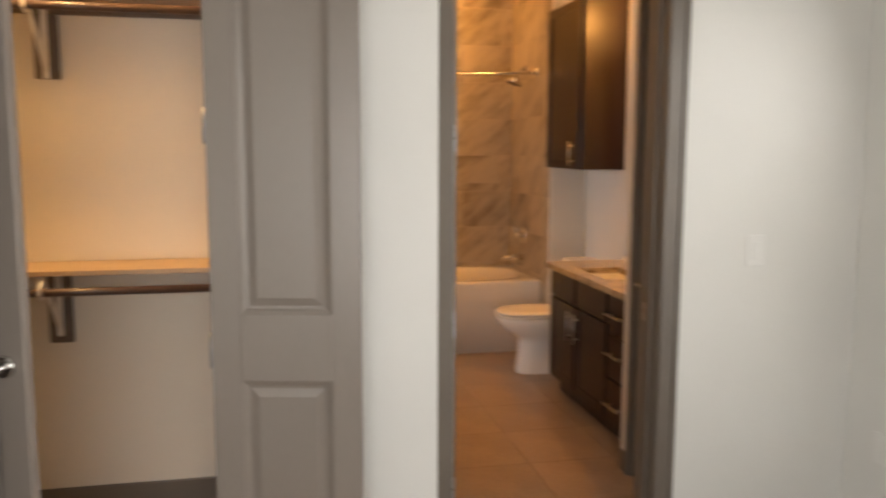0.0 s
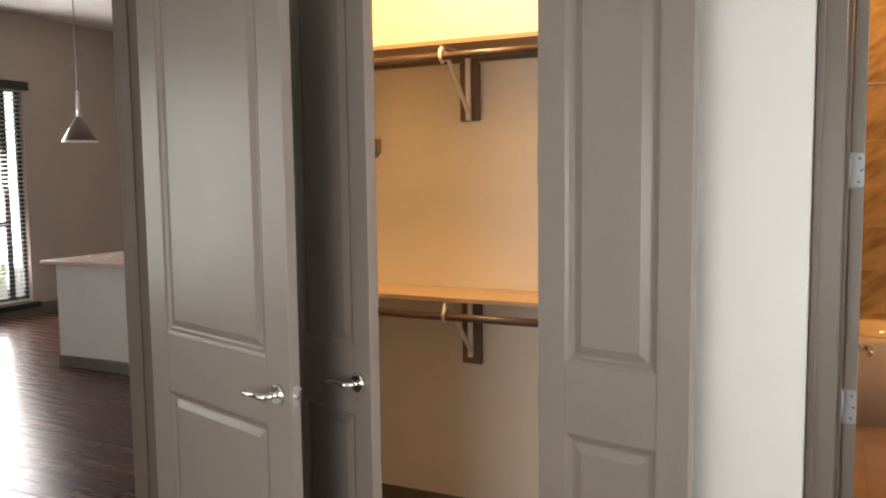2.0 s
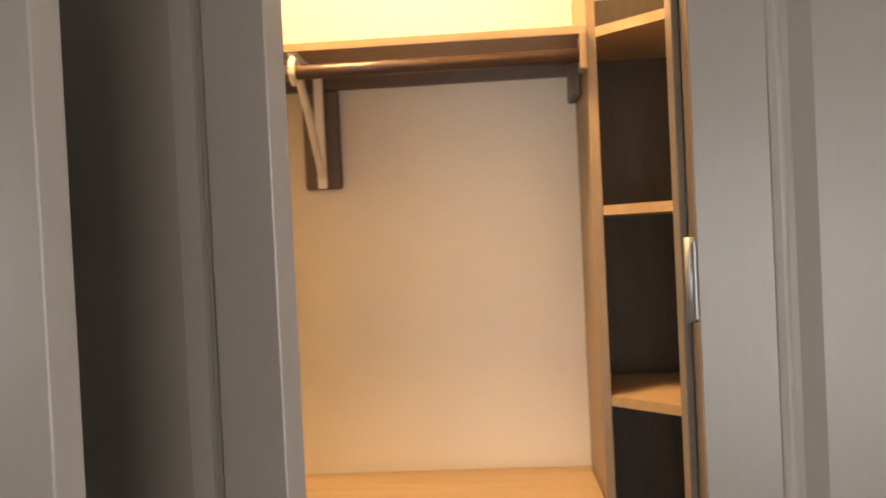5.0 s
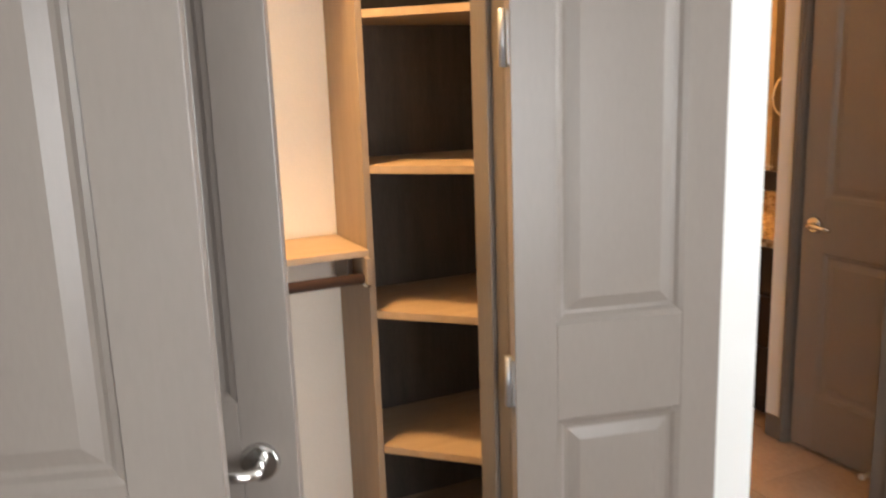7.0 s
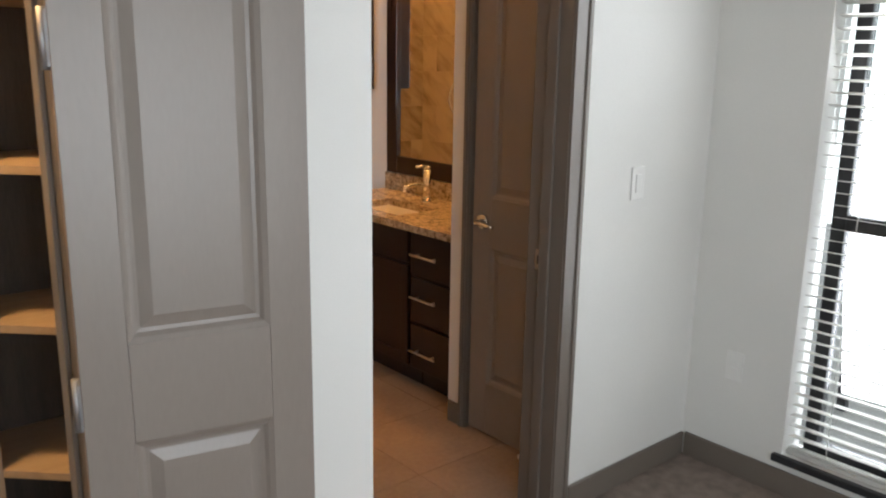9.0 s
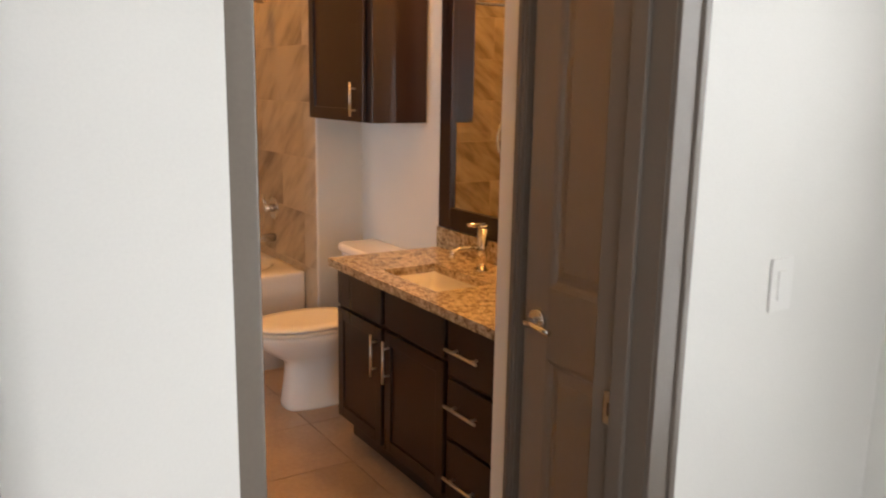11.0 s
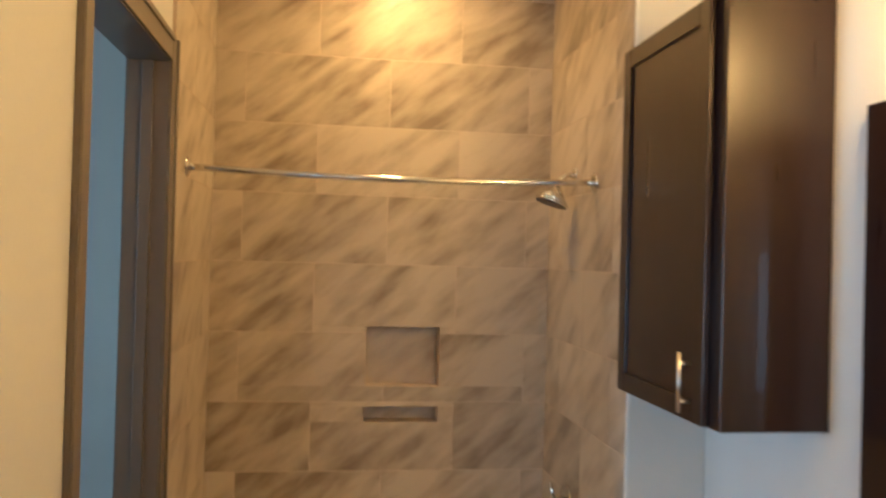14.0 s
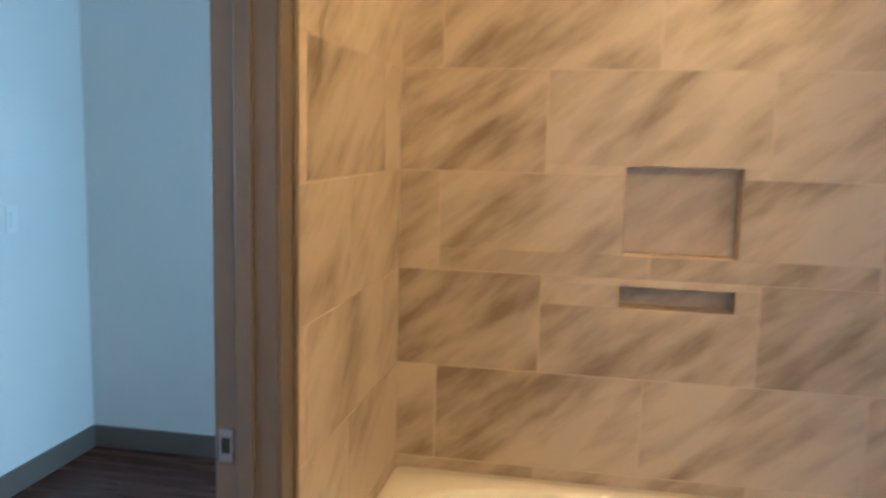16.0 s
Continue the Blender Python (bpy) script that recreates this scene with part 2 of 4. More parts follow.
gb.inputs["Transmission Weight"].default_value, gb.inputs["Roughness"].default_value, gb.inputs["IOR"].default_value = 1.0, 0.0, 1.45
SKYGLOW = glow("bright_distance", (0.95, 1.0, 0.97), 2.2)


# ---------- mesh helpers ----------
def box(bm, lo, hi, bevel=0.0, seg=2):
    c = [(lo[i] + hi[i]) / 2 for i in range(3)]
    s = [hi[i] - lo[i] for i in range(3)]
    r = bmesh.ops.create_cube(bm, size=1.0, matrix=Matrix.Translation(c) @ Matrix.Diagonal((*s, 1)))
    if bevel:
        es = list({e for v in r["verts"] for e in v.link_edges})
        bmesh.ops.bevel(bm, geom=es, offset=min(bevel, min(s) * 0.45), segments=seg, affect='EDGES', profile=0.5)
    return bm


def boxes(*list_of, bevel=0.0):
    bm = bmesh.new()
    for lo, hi in list_of:
        box(bm, lo, hi, bevel)
    return bm


def tube(bm, pts, r, n=14, r_end=None):
    """A round bar along a line of points."""
    pts = [Vector(p) for p in pts]
    rings = []
    side = None
    for i, p in enumerate(pts):
        d = (pts[min(i + 1, len(pts) - 1)] - pts[max(i - 1, 0)]).normalized()
        if side is None:
            side = d.orthogonal().normalized()
        side = (side - d * side.dot(d)).normalized()
        up = d.cross(side)
        rad = r if r_end is None else r + (r_end - r) * i / (len(pts) - 1)
        rings.append([bm.verts.new(p + (side * math.cos(a) + up * math.sin(a)) * rad) for a in [2 * math.pi * k / n for k in range(n)]])
    for a, b in zip(rings, rings[1:]):
        for k in range(n):
            f = bm.faces.new((a[k], a[(k + 1) % n], b[(k + 1) % n], b[k]))
            f.smooth = True
    bm.faces.new(list(reversed(rings[0])))
    bm.faces.new(rings[-1])
    return bm


def loft(bm, rings, n=48, cap=(True, True)):
    """Rings of (cx, cy, z, half x, half y, squareness): a superellipse each, skinned in turn."""
    made = []
    for cx, cy, z, ax, ay, e in rings:
        row = []
        for k in range(n):
            a = 2 * math.pi * k / n
            c, s = math.cos(a), math.sin(a)
            row.append(bm.verts.new((cx + ax * math.copysign(abs(c) ** (2 / e), c), cy + ay * math.copysign(abs(s) ** (2 / e), s), z)))
        made.append(row)
    for a, b in zip(made, made[1:]):
        for k in range(n):
            f = bm.faces.new((a[k], a[(k + 1) % n], b[(k + 1) % n], b[k]))
            f.smooth = True
    if cap[0]:
        bm.faces.new(list(reversed(made[0])))
    if cap[1]:
        bm.faces.new(made[-1])
    return bm


def mesh_of(name, bm, mat):
    bmesh.ops.recalc_face_normals(bm, faces=bm.faces)
    me = bpy.data.meshes.new(name)
    bm.to_mesh(me)
    bm.free()
    me.materials.append(mat)
    return me


def part(name, bm, mat, parent, label=""):
    ob = new(name, mesh_of(name, bm, mat))
    ob.parent = parent
    return tagged(ob, label)


def thing(name, bm, mat, label, category, group="", kind="", m=None):
    ob = new(name, mesh_of(name, bm, mat))
    if m is not None:
        ob.matrix_world = m
    return tagged(ob, label, category, group, kind)


def base(name, label, category, at=(0, 0, 0), group="", kind="", rz=0):
    ob = new(name)
    ob.matrix_world = pose(*at, 0, 0, rz)
    return tagged(ob, label, category, group, kind)


def setting(name, bm, mat, label, category):
    return thing(name, bm, mat, label, category, kind="structure")


# ---------- the shell ----------
H = 3.20
DOOR_H = 2.46
setting("floor_carpet", boxes(((-2.31, -8.35, -0.12), (1.86, -4.0, 0.0)), ((-2.1, -4.0, -0.12), (-0.06, -3.1, 0.0))), CARPET, "brown mottled cut-pile carpet of bedroom and closet", "carpet")
floor_bath = setting("floor_bath", boxes(((-0.06, -4.0, -0.12), (1.9, 0.1, -0.009))), GROUT, "brown tiled bathroom floor with thin grout lines", "tiled floor")
floor_boards = setting("floor_boards", boxes(((-8.75, -8.4, -0.12), (-2.31, 2.2, 0.0)), ((-2.31, -3.1, -0.12), (-0.06, 1.3, 0.0))), BOARD, "dark glossy wooden board floor of hall and living room", "wood floor")

setting("wall_bath_door", boxes(((0.0, -4.07, 0), (0.09, -3.92, H)), ((0.89, -4.07, 0), (1.72, -3.92, H)), ((0.09, -4.07, DOOR_H + 0.015), (0.89, -3.92, H))), WALL, "off-white painted wall round the bathroom door", "wall")
setting("wall_closet_front", boxes(((-0.70, -4.20, 0), (0.015, -4.072, H)), ((-2.25, -4.20, 0), (-1.67, -4.072, H)), ((-1.67, -4.20, DOOR_H + 0.02), (-0.70, -4.072, H))), WALL, "off-white painted wall round the closet doors", "wall")
setting("wall_bath_west", boxes(((-0.12, -4.07, 0), (-0.002, -1.86, H)), ((-0.12, -0.98, 0), (-0.010, 0.16, H)), ((-0.12, -1.86, DOOR_H + 0.015), (-0.002, -0.98, H))), WALL, "cream painted bathroom wall with a doorway beside the tub", "wall")
setting("closet_wall", boxes(((-2.10, -3.17, 0), (-0.12, -3.05, H)), ((-2.12, -4.072, 0), (-2.0, -3.17, H)), ((-0.14, -4.072, 0), (-0.121, -3.17, H))), CLOSET, "cream painted inner walls of the closet", "wall")
setting("wall_west", boxes(((-2.37, -4.268, 0), (-2.25, -3.05, H)), ((-2.37, -8.3, 0), (-2.25, -5.24, H)), ((-2.37, -5.24, DOOR_H + 0.015), (-2.25, -4.268, H))), WALL, "off-white bedroom wall with the entry doorway", "wall")
setting("wall_window", boxes(((1.72, -4.50, 0), (1.86, -3.92, H)), ((1.72, -8.3, 0), (1.86, -6.42, H)), ((1.72, -6.42, 0), (1.86, -4.50, 0.16)), ((1.72, -6.42, 2.62), (1.86, -4.50, H))), WALL, "off-white bedroom wall holding the tall window", "wall")
# unseen wall; its opening is added to let the south fill lamp in
setting("wall_south", boxes(((-2.37, -8.42, 0), (-1.92, -8.3, H)), ((-0.08, -8.42, 0), (1.86, -8.3, H)), ((-1.92, -8.42, 0), (-0.08, -8.3, 0.4)), ((-1.92, -8.42, 2.6), (-0.08, -8.3, H))), WALL, "off-white bedroom wall with an added opening for the south fill lamp", "wall")
setting("wall_bath_east", boxes(((1.80, -3.92, 0), (1.94, 0.16, H))), WALL, "cream painted wall behind vanity and toilet", "wall")
setting("wall_wing", boxes(((1.53, -1.03, 0), (1.80, 0.16, H))), WALL, "cream painted wing wall ending the tub alcove", "wall")
setting("wall_linen", boxes(((1.15, -3.285, 0), (1.80, -3.20, H)), ((1.15, -3.92, 0), (1.23, -3.885, H)), ((1.15, -3.885, DOOR_H + 0.015), (1.23, -3.285, H))), WALL, "cream painted partition of the linen closet", "wall")
setting("wall_hall", boxes(((-2.0, 1.15, 0), (0.0, 1.30, H)), ((-2.0, -0.35, 0), (-1.87, 1.15, H))), WALL, "pale painted hall walls beyond the second bathroom door", "wall")
LH = 3.55
setting("wall_living", boxes(((-8.74, 0.0, 0), (-8.6, 2.2, LH)), ((-8.74, -8.4, 0), (-8.6, -7.05, LH)), ((-8.74, -4.95, 0), (-8.6, -2.1, LH)), ((-8.74, -7.05, 0), (-8.6, -4.95, 0.16)), ((-8.74, -7.05, 2.72), (-8.6, -4.95, LH)), ((-8.74, -2.1, 0), (-8.6, 0.0, 0.16)), ((-8.74, -2.1, 2.72), (-8.6, 0.0, LH)),
        ((-8.6, 2.06, 0), (-2.37, 2.2, LH)), ((-8.6, -8.4, 0), (-2.37, -8.28, LH)), ((-2.43, -8.3, H + 0.002), (-2.371, 2.2, LH))), TAN, "tan painted living room walls", "wall")
setting("wall_hall_north", boxes(((-2.371, 1.30, 0), (-2.0, 1.42, H)), ((-2.5, 1.42, 0), (-2.371, 2.06, LH))), TAN, "tan painted return wall of the hall", "wall")
setting("ceiling_bedroom", boxes(((-2.37, -8.42, H), (1.86, -3.92, H + 0.1))), CEIL, "white painted bedroom ceiling", "ceiling")
setting("ceiling_bath", boxes(((-2.37, -3.92, H), (1.94, 1.42, H + 0.1))), CEIL, "white painted bathroom and closet ceiling", "ceiling")
setting("ceiling_living", boxes(((-8.74, -8.4, LH), (-2.371, 2.2, LH + 0.1))), CEIL, "white painted living room ceiling", "ceiling")


# ---------- doors ----------
def panel_face(bm, x0, x1, z0, z1, y, s):
    """One sunk and raised panel with its moulding, on the side s of the leaf."""
    loops = []
    for inset, depth in ((0, 0), (0.010, 0.004), (0.018, 0.011), (0.026, 0.012), (0.052, 0.004)):
        yy = y - s * depth
        loops.append([bm.verts.new(p) for p in ((x0 + inset, yy, z0 + inset), (x1 - inset, yy, z0 + inset), (x1 - inset, yy, z1 - inset), (x0 + inset, yy, z1 - inset))])
    for a, b in zip(loops, loops[1:]):
        for k in range(4):
            bm.faces.new((a[k], a[(k + 1) % 4], b[(k + 1) % 4], b[k]))
    bm.faces.new(loops[-1])


def lever(parent, x, z, y, s, way):
    """Chrome lever: rosette, neck and a bent handle that points to way."""
    bm = bmesh.new()
    tube(bm, [(x, y, z), (x, y + s * 0.006, z), (x, y + s * 0.012, z)], 0.033, 28, 0.029)
    rose = part("rosette", bm, CHROME, parent, "round chrome rosette")
    bm = bmesh.new()
    tube(bm, [(x, y + s * 0.008, z), (x, y + s * 0.030, z), (x, y + s * 0.044, z), (x + way * 0.012, y + s * 0.054, z), (x + way * 0.045, y + s * 0.056, z + 0.002), (x + way * 0.085, y + s * 0.055, z - 0.002), (x + way * 0.112, y + s * 0.052, z - 0.004)], 0.0115, 14, 0.0085)
    part("lever_handle", bm, CHROME, parent, "chrome lever handle")
    return rose


def door_leaf(name, width, stile, at, rz, label, levers=((1, 1),), lever_x=None, thick=0.036, height=2.44, hinge_side=1, way=-1):
    """A two-panel leaf that starts at its hinge edge and runs along its own x."""
    bm = bmesh.new()
    t = thick / 2
    rails = ((0.0, 0.235), (0.838, 1.050), (2.27, height - 0.012))
    box(bm, (0, -t, 0), (stile, t, height - 0.012))
    box(bm, (width - stile, -t, 0), (width, t, height - 0.012))
    for a, b in rails:
        box(bm, (stile, -t, a), (width - stile, t, b))
    leaf = thing(name, bm, GREY, label, "door", kind="structure", m=pose(at[0], at[1], 0.012, 0, 0, rz))
    mod = leaf.modifiers.new("edge", 'BEVEL')
    mod.width, mod.segments, mod.limit_method = 0.002, 2, 'ANGLE'
    for a, b in ((0.235, 0.838), (1.050, 2.27)):
        bm = bmesh.new()
        for s in (1, -1):
            panel_face(bm, stile, width - stile, a, b, s * t, s)
        part("panel", bm, GREY, leaf)
    lx = width - 0.062 if lever_x is None else lever_x
    for s in levers:
        lever(leaf, lx, 0.945, s * t, s, way)
    return leaf


def hinge(parent, x, y, z, s=1):
    bm = bmesh.new()
    tube(bm, [(x, y, z - 0.055), (x, y, z + 0.055)], 0.0075, 12)
    h = part("hinge", bm, STEEL, parent, "brushed metal butt hinge")
    bm = bmesh.new()
    box(bm, (x + 0.004, y - 0.020, z - 0.05), (x + 0.0075, y + 0.010, z + 0.05), 0.001)
    part("hinge_plate", bm, STEEL, h)
    return h


entry = door_leaf("door_1", 0.864, 0.125, (-2.185, -4.33), -17.6, "grey two-panel bedroom entry door standing open against the closet", (-1, 1))
bm = boxes(((0.863, -0.011, 0.915), (0.8665, 0.011, 0.975)))
part("latch_plate", bm, NICKEL, entry)
bm = bmesh.new()
tube(bm, [(0.864, 0, 0.945), (0.878, 0, 0.945)], 0.007, 12)
part("latch", bm, CHROME, entry)
left_leaf = door_leaf("door_2", 0.488, 0.092, (-1.66, -4.195), -22.5, "grey two-panel closet door leaf standing slightly ajar", (-1,))
right_leaf = door_leaf("door_3", 0.468, 0.092, (-0.712, -4.238), -12.5, "grey two-panel closet door leaf folded right open", ())
for z in (0.25, 0.93, 1.63, 2.28):
    hinge(right_leaf, -0.008, 0.006, z)
bath_door = door_leaf("door_4", 0.76, 0.115, (0.130, -3.888), 90.0, "grey two-panel bathroom door standing open at its hinges", (-1, 1))
for z in (0.25, 0.90, 1.60, 2.26):
    bm = bmesh.new()
    rim = [(0.018, z - 0.05), (0.018, z + 0.05)]
    for c0, c1, a0 in ((-0.006, z + 0.038, 90), (-0.006, z - 0.038, 180)):
        rim += [(c0 + 0.012 * math.cos(radians(a0 + k * 15)), c1 + 0.012 * math.sin(radians(a0 + k * 15))) for k in range(7)]
    lo = [bm.verts.new((-0.0035, p, q)) for p, q in rim]
    hi = [bm.verts.new((0.0, p, q)) for p, q in rim]
    bm.faces.new(lo)
    bm.faces.new(list(reversed(hi)))
    for k in range(len(rim)):
        bm.faces.new((lo[k], lo[(k + 1) % len(rim)], hi[(k + 1) % len(rim)], hi[k]))
    pl = part("hinge_plate", bm, STEEL, bath_door, "pale steel hinge plate with three screws")
    bm = bmesh.new()
    for dy, dz in ((-0.004, -0.034), (-0.010, 0.0), (-0.004, 0.034)):
        tube(bm, [(-0.003, dy, z + dz), (-0.0048, dy, z + dz)], 0.0042, 10)
    part("screw", bm, CLEAT, pl)
    bm = bmesh.new()
    tube(bm, [(-0.002, 0.022, z - 0.052), (-0.002, 0.022, z + 0.052)], 0.0065, 10)
    part("hinge_pin", bm, STEEL, pl)
linen_door = door_leaf("door_5", 0.535, 0.105, (1.180, -3.862), 90.0, "closed grey two-panel linen closet door", (1,))
linen_door.matrix_world = pose(1.180, -3.862, 0.012, 0, 0, 90)


def casing(name, axis, a, b, face, s, label, width=0.078, top=DOOR_H, sides=(True, True), depth=None, stop=True):
    """Door trim round an opening from a to b along axis, on the wall face; s: the way it stands proud. depth: jamb lining through the wall."""
    def bx(bm, u0, u1, v0, v1, z0, z1, bevel=0.0):
        v0, v1 = min(v0, v1), max(v0, v1)
        if axis == "x":
            box(bm, (u0, v0, z0), (u1, v1, z1), bevel)
        else:
            box(bm, (v0, u0, z0), (v1, u1, z1), bevel)
    bm = bmesh.new()
    for on, u0, u1, inner in ((sides[0], a - width, a, 1), (sides[1], b, b + width, 0)):
        if on:
            bx(bm, u0, u1, face, face + s * 0.013, 0, top + width, 0.003)
            lo = u0 if inner else u1 - 0.02
            bx(bm, lo, lo + 0.02, face + s * 0.010, face + s * 0.020, 0, top + width, 0.004)
    bx(bm, a + 0.0005, b - 0.0005, face, face + s * 0.0125, top, top + width, 0.003)
    bx(bm, a + 0.0005, b - 0.0005, face + s * 0.010, face + s * 0.0195, top + width - 0.02, top + width, 0.004)
    if depth:
        bx(bm, a - 0.002, a + 0.0035, face + s * 0.004, face - s * depth, 0, top)
        bx(bm, b - 0.0035, b + 0.002, face + s * 0.004, face - s * depth, 0, top)
        bx(bm, a + 0.0035, b - 0.0035, face + s * 0.004, face - s * depth, top - 0.004, top + 0.013)
        if stop:
            m0, m1 = face - s * depth * 0.62, face - s * depth * 0.34
            bx(bm, a + 0.0036, a + 0.0145, m0, m1, 0, top - 0.005, 0.002)
            bx(bm, b - 0.0145, b - 0.0036, m0, m1, 0, top - 0.005, 0.002)
    return setting(name, bm, TRIM, label, "door trim")


trim_bath = casing("trim_bath_door", "x", 0.092, 0.888, -4.07, -1, "grey painted casing and jamb of the bathroom door", 0.074, depth=0.155)
casing("trim_bath_inside", "x", 0.092, 0.888, -3.92, 1, "grey painted inner casing of the bathroom door", 0.075)
casing("trim_closet", "x", -1.672, -0.698, -4.20, -1, "grey painted jamb of the closet opening", 0.012, depth=0.135, stop=True)
trim_hall = casing("trim_hall_door", "y", -1.845, -0.995, -0.002, 1, "grey painted casing and jamb of the doorway beside the tub", 0.080, depth=0.125)
casing("trim_hall_outside", "y", -1.845, -0.995, -0.12, -1, "grey painted hall side casing", 0.080)
casing("trim_entry", "y", -5.225, -4.283, -2.25, 1, "grey painted casing and jamb of the bedroom entry", 0.075, sides=(True, False), depth=0.125)
casing("trim_linen", "y", -3.874, -3.318, 1.15, -1, "grey painted casing of the linen door", 0.030, depth=0.075, stop=False)
bm = boxes(((0.878, -3.99, 0.915), (0.8842, -3.955, 0.985)), bevel=0.001)
sp = part("strike_plate", bm, NICKEL, trim_bath, "small metal strike plate")
part("strike_hole", boxes(((0.8772, -3.98, 0.935), (0.8782, -3.965, 0.965))), RUBBER, sp)

hall_strike = part("strike_plate", boxes(((-0.122, -1.0005, 0.95), (-0.092, -0.9985, 1.02)), bevel=0.0006), NICKEL, trim_hall, "small metal strike plate")
part("strike_hole", boxes(((-0.116, -1.0012, 0.97), (-0.098, -1.0004, 1.002))), RUBBER, hall_strike)


def baseboard(name, runs, label):
    bm = bmesh.new()
    for lo, hi in runs:
        box(bm, lo, hi, 0.004)
    return setting(name, bm, TRIM, label, "baseboard")


baseboard("baseboard_bedroom", (((0.972, -4.084, 0), (1.705, -4.071, 0.10)), ((1.706, -8.29, 0), (1.7195, -4.085, 0.10)), ((-0.69, -4.214, 0), (0.018, -4.2005, 0.10)), ((0.0155, -4.2, 0), (0.028, -4.092, 0.10)), ((-2.2495, -8.29, 0), (-2.236, -5.31, 0.10)), ((-2.235, -8.2995, 0), (1.705, -8.287, 0.10))), "grey painted bedroom baseboard")
baseboard("baseboard_closet", (((-1.99, -3.184, 0), (-0.735, -3.1705, 0.10)), ((-1.9995, -4.06, 0), (-1.987, -3.185, 0.10))), "grey painted closet baseboard")
baseboard("baseboard_bath", (((1.535, -1.044, 0), (1.79, -1.0305, 0.10)), ((1.787, -1.85, 0), (1.7995, -1.045, 0.10)), ((1.1365, -3.287, 0), (1.1495, -3.21, 0.10)), ((-0.0015, -3.9, 0), (0.012, -1.93, 0.10))), "grey painted bathroom baseboard")
baseboard("baseboard_hall", (((-1.86, 1.137, 0), (-0.13, 1.1495, 0.115)), ((-1.8695, -0.34, 0), (-1.856, 1.136, 0.115))), "dark grey hall baseboard")
baseboard("baseboard_living", (((-8.5995, -8.2, 0), (-8.58, 2.05, 0.13)),), "dark living room baseboard")


def wall_plate(name, label, m, outlet=False):
    """A cover plate in its own xz plane, standing out to -y."""
    p = thing(name, box(bmesh.new(), (-0.037, -0.006, -0.06), (0.037, 0, 0.06), 0.003), PLATE, label, "outlet" if outlet else "light switch", m=m)
    if outlet:
        for z in (-0.02, 0.02):
            part("socket", box(bmesh.new(), (-0.016, -0.008, z - 0.014), (0.016, -0.005, z + 0.014), 0.002), PLATE, p)
    else:
        part("rocker", box(bmesh.new(), (-0.016, -0.010, -0.033), (0.016, -0.005, 0.033), 0.002), PLATE, p)
    return p


wall_plate("light_switch", "white rocker light switch on the bedroom wall", pose(1.272, -4.0705, 1.195))
wall_plate("wall_outlet", "white duplex outlet under the window side", pose(1.7195, -4.275, 0.45, 0, 0, -90), True)
wall_plate("light_switch", "pale light switch on the hall wall", pose(-1.8695, 0.62, 1.22, 0, 0, 90))

# ---------- bedroom window with blinds ----------
win = base("window_1", "tall black-framed bedroom window behind white blinds", "window", kind="structure")
wy0, wy1, wz0, wz1 = -6.42, -4.50, 0.16, 2.62
part("window_frame", boxes(((1.79, wy0, wz0), (1.84, wy0 + 0.06, wz1)), ((1.79, wy1 - 0.098, wz0), (1.84, wy1 - 0.046, wz1)), ((1.79, wy0 + 0.06, wz0), (1.84, wy1 - 0.098, wz0 + 0.06)), ((1.79, wy0 + 0.06, wz1 - 0.06), (1.84, wy1 - 0.098, wz1)), bevel=0.004), BLACK, win, "black window frame")
# added pane in place of the reveal; the backdrop behind imitates its bright daylight
bright_reveal_pane = part("pane", boxes(((1.812, wy1 - 0.0455, wz0), (1.816, wy1 - 0.0005, wz1))), GLASS, win)
bright_reveal_pane.visible_shadow = False
part("meeting_rail", boxes(((1.785, wy0 + 0.061, 1.045), (1.838, wy1 - 0.099, 1.10)), bevel=0.004), BLACK, win)
part("mullion", boxes(((1.788, -5.49, wz0 + 0.061), (1.836, -5.43, wz1 - 0.061)), bevel=0.004), BLACK, win)
part("window_sill", boxes(((1.695, wy0 - 0.03, wz0 - 0.03), (1.79, wy1 + 0.03, wz0 - 0.0005)), bevel=0.005), BLACK, win, "dark stone window sill")
for z0, z1 in ((wz0 + 0.061, 1.044), (1.101, wz1 - 0.061)):
    for y0, y1 in ((wy0 + 0.061, -5.491), (-5.429, wy1 - 0.099)):
        g = part("pane", boxes(((1.812, y0, z0), (1.816, y1, z1))), GLASS, win)
        g.visible_shadow = False


def blind(name, x, y0, y1, z0, z1, pitch, label, tilt=14, s=1):
    """Horizontal slats on cords under a head rail."""
    b = thing(name, boxes(((x - 0.022, y0, z1 - 0.05), (x + 0.022, y1, z1)), bevel=0.003), SLAT, label, "blinds")
    bm = bmesh.new()
    t = radians(tilt)
    box(bm, (-0.024, 0, -0.0012), (0.024, y1 - y0, 0.0012))
    me = mesh_of("slat", bm, SLAT)
    z = z0 + 0.02
    while z < z1 - 0.06:
        o = new("slat", me)
        o.parent = b
        o.matrix_basis = pose(x, y0, z, 0, tilt * s, 0)
        z += pitch
    bm = bmesh.new()
    for y in (y0 + 0.14, (y0 + y1) / 2, y1 - 0.14):
        tube(bm, [(x, y, z0), (x, y, z1 - 0.05)], 0.0018, 6)
    part("cord", bm, SLAT, b)
    part("bottom_rail", boxes(((x - 0.02, y0, z0 - 0.006), (x + 0.02, y1, z0 + 0.012)), bevel=0.002), SLAT, b)
    return b


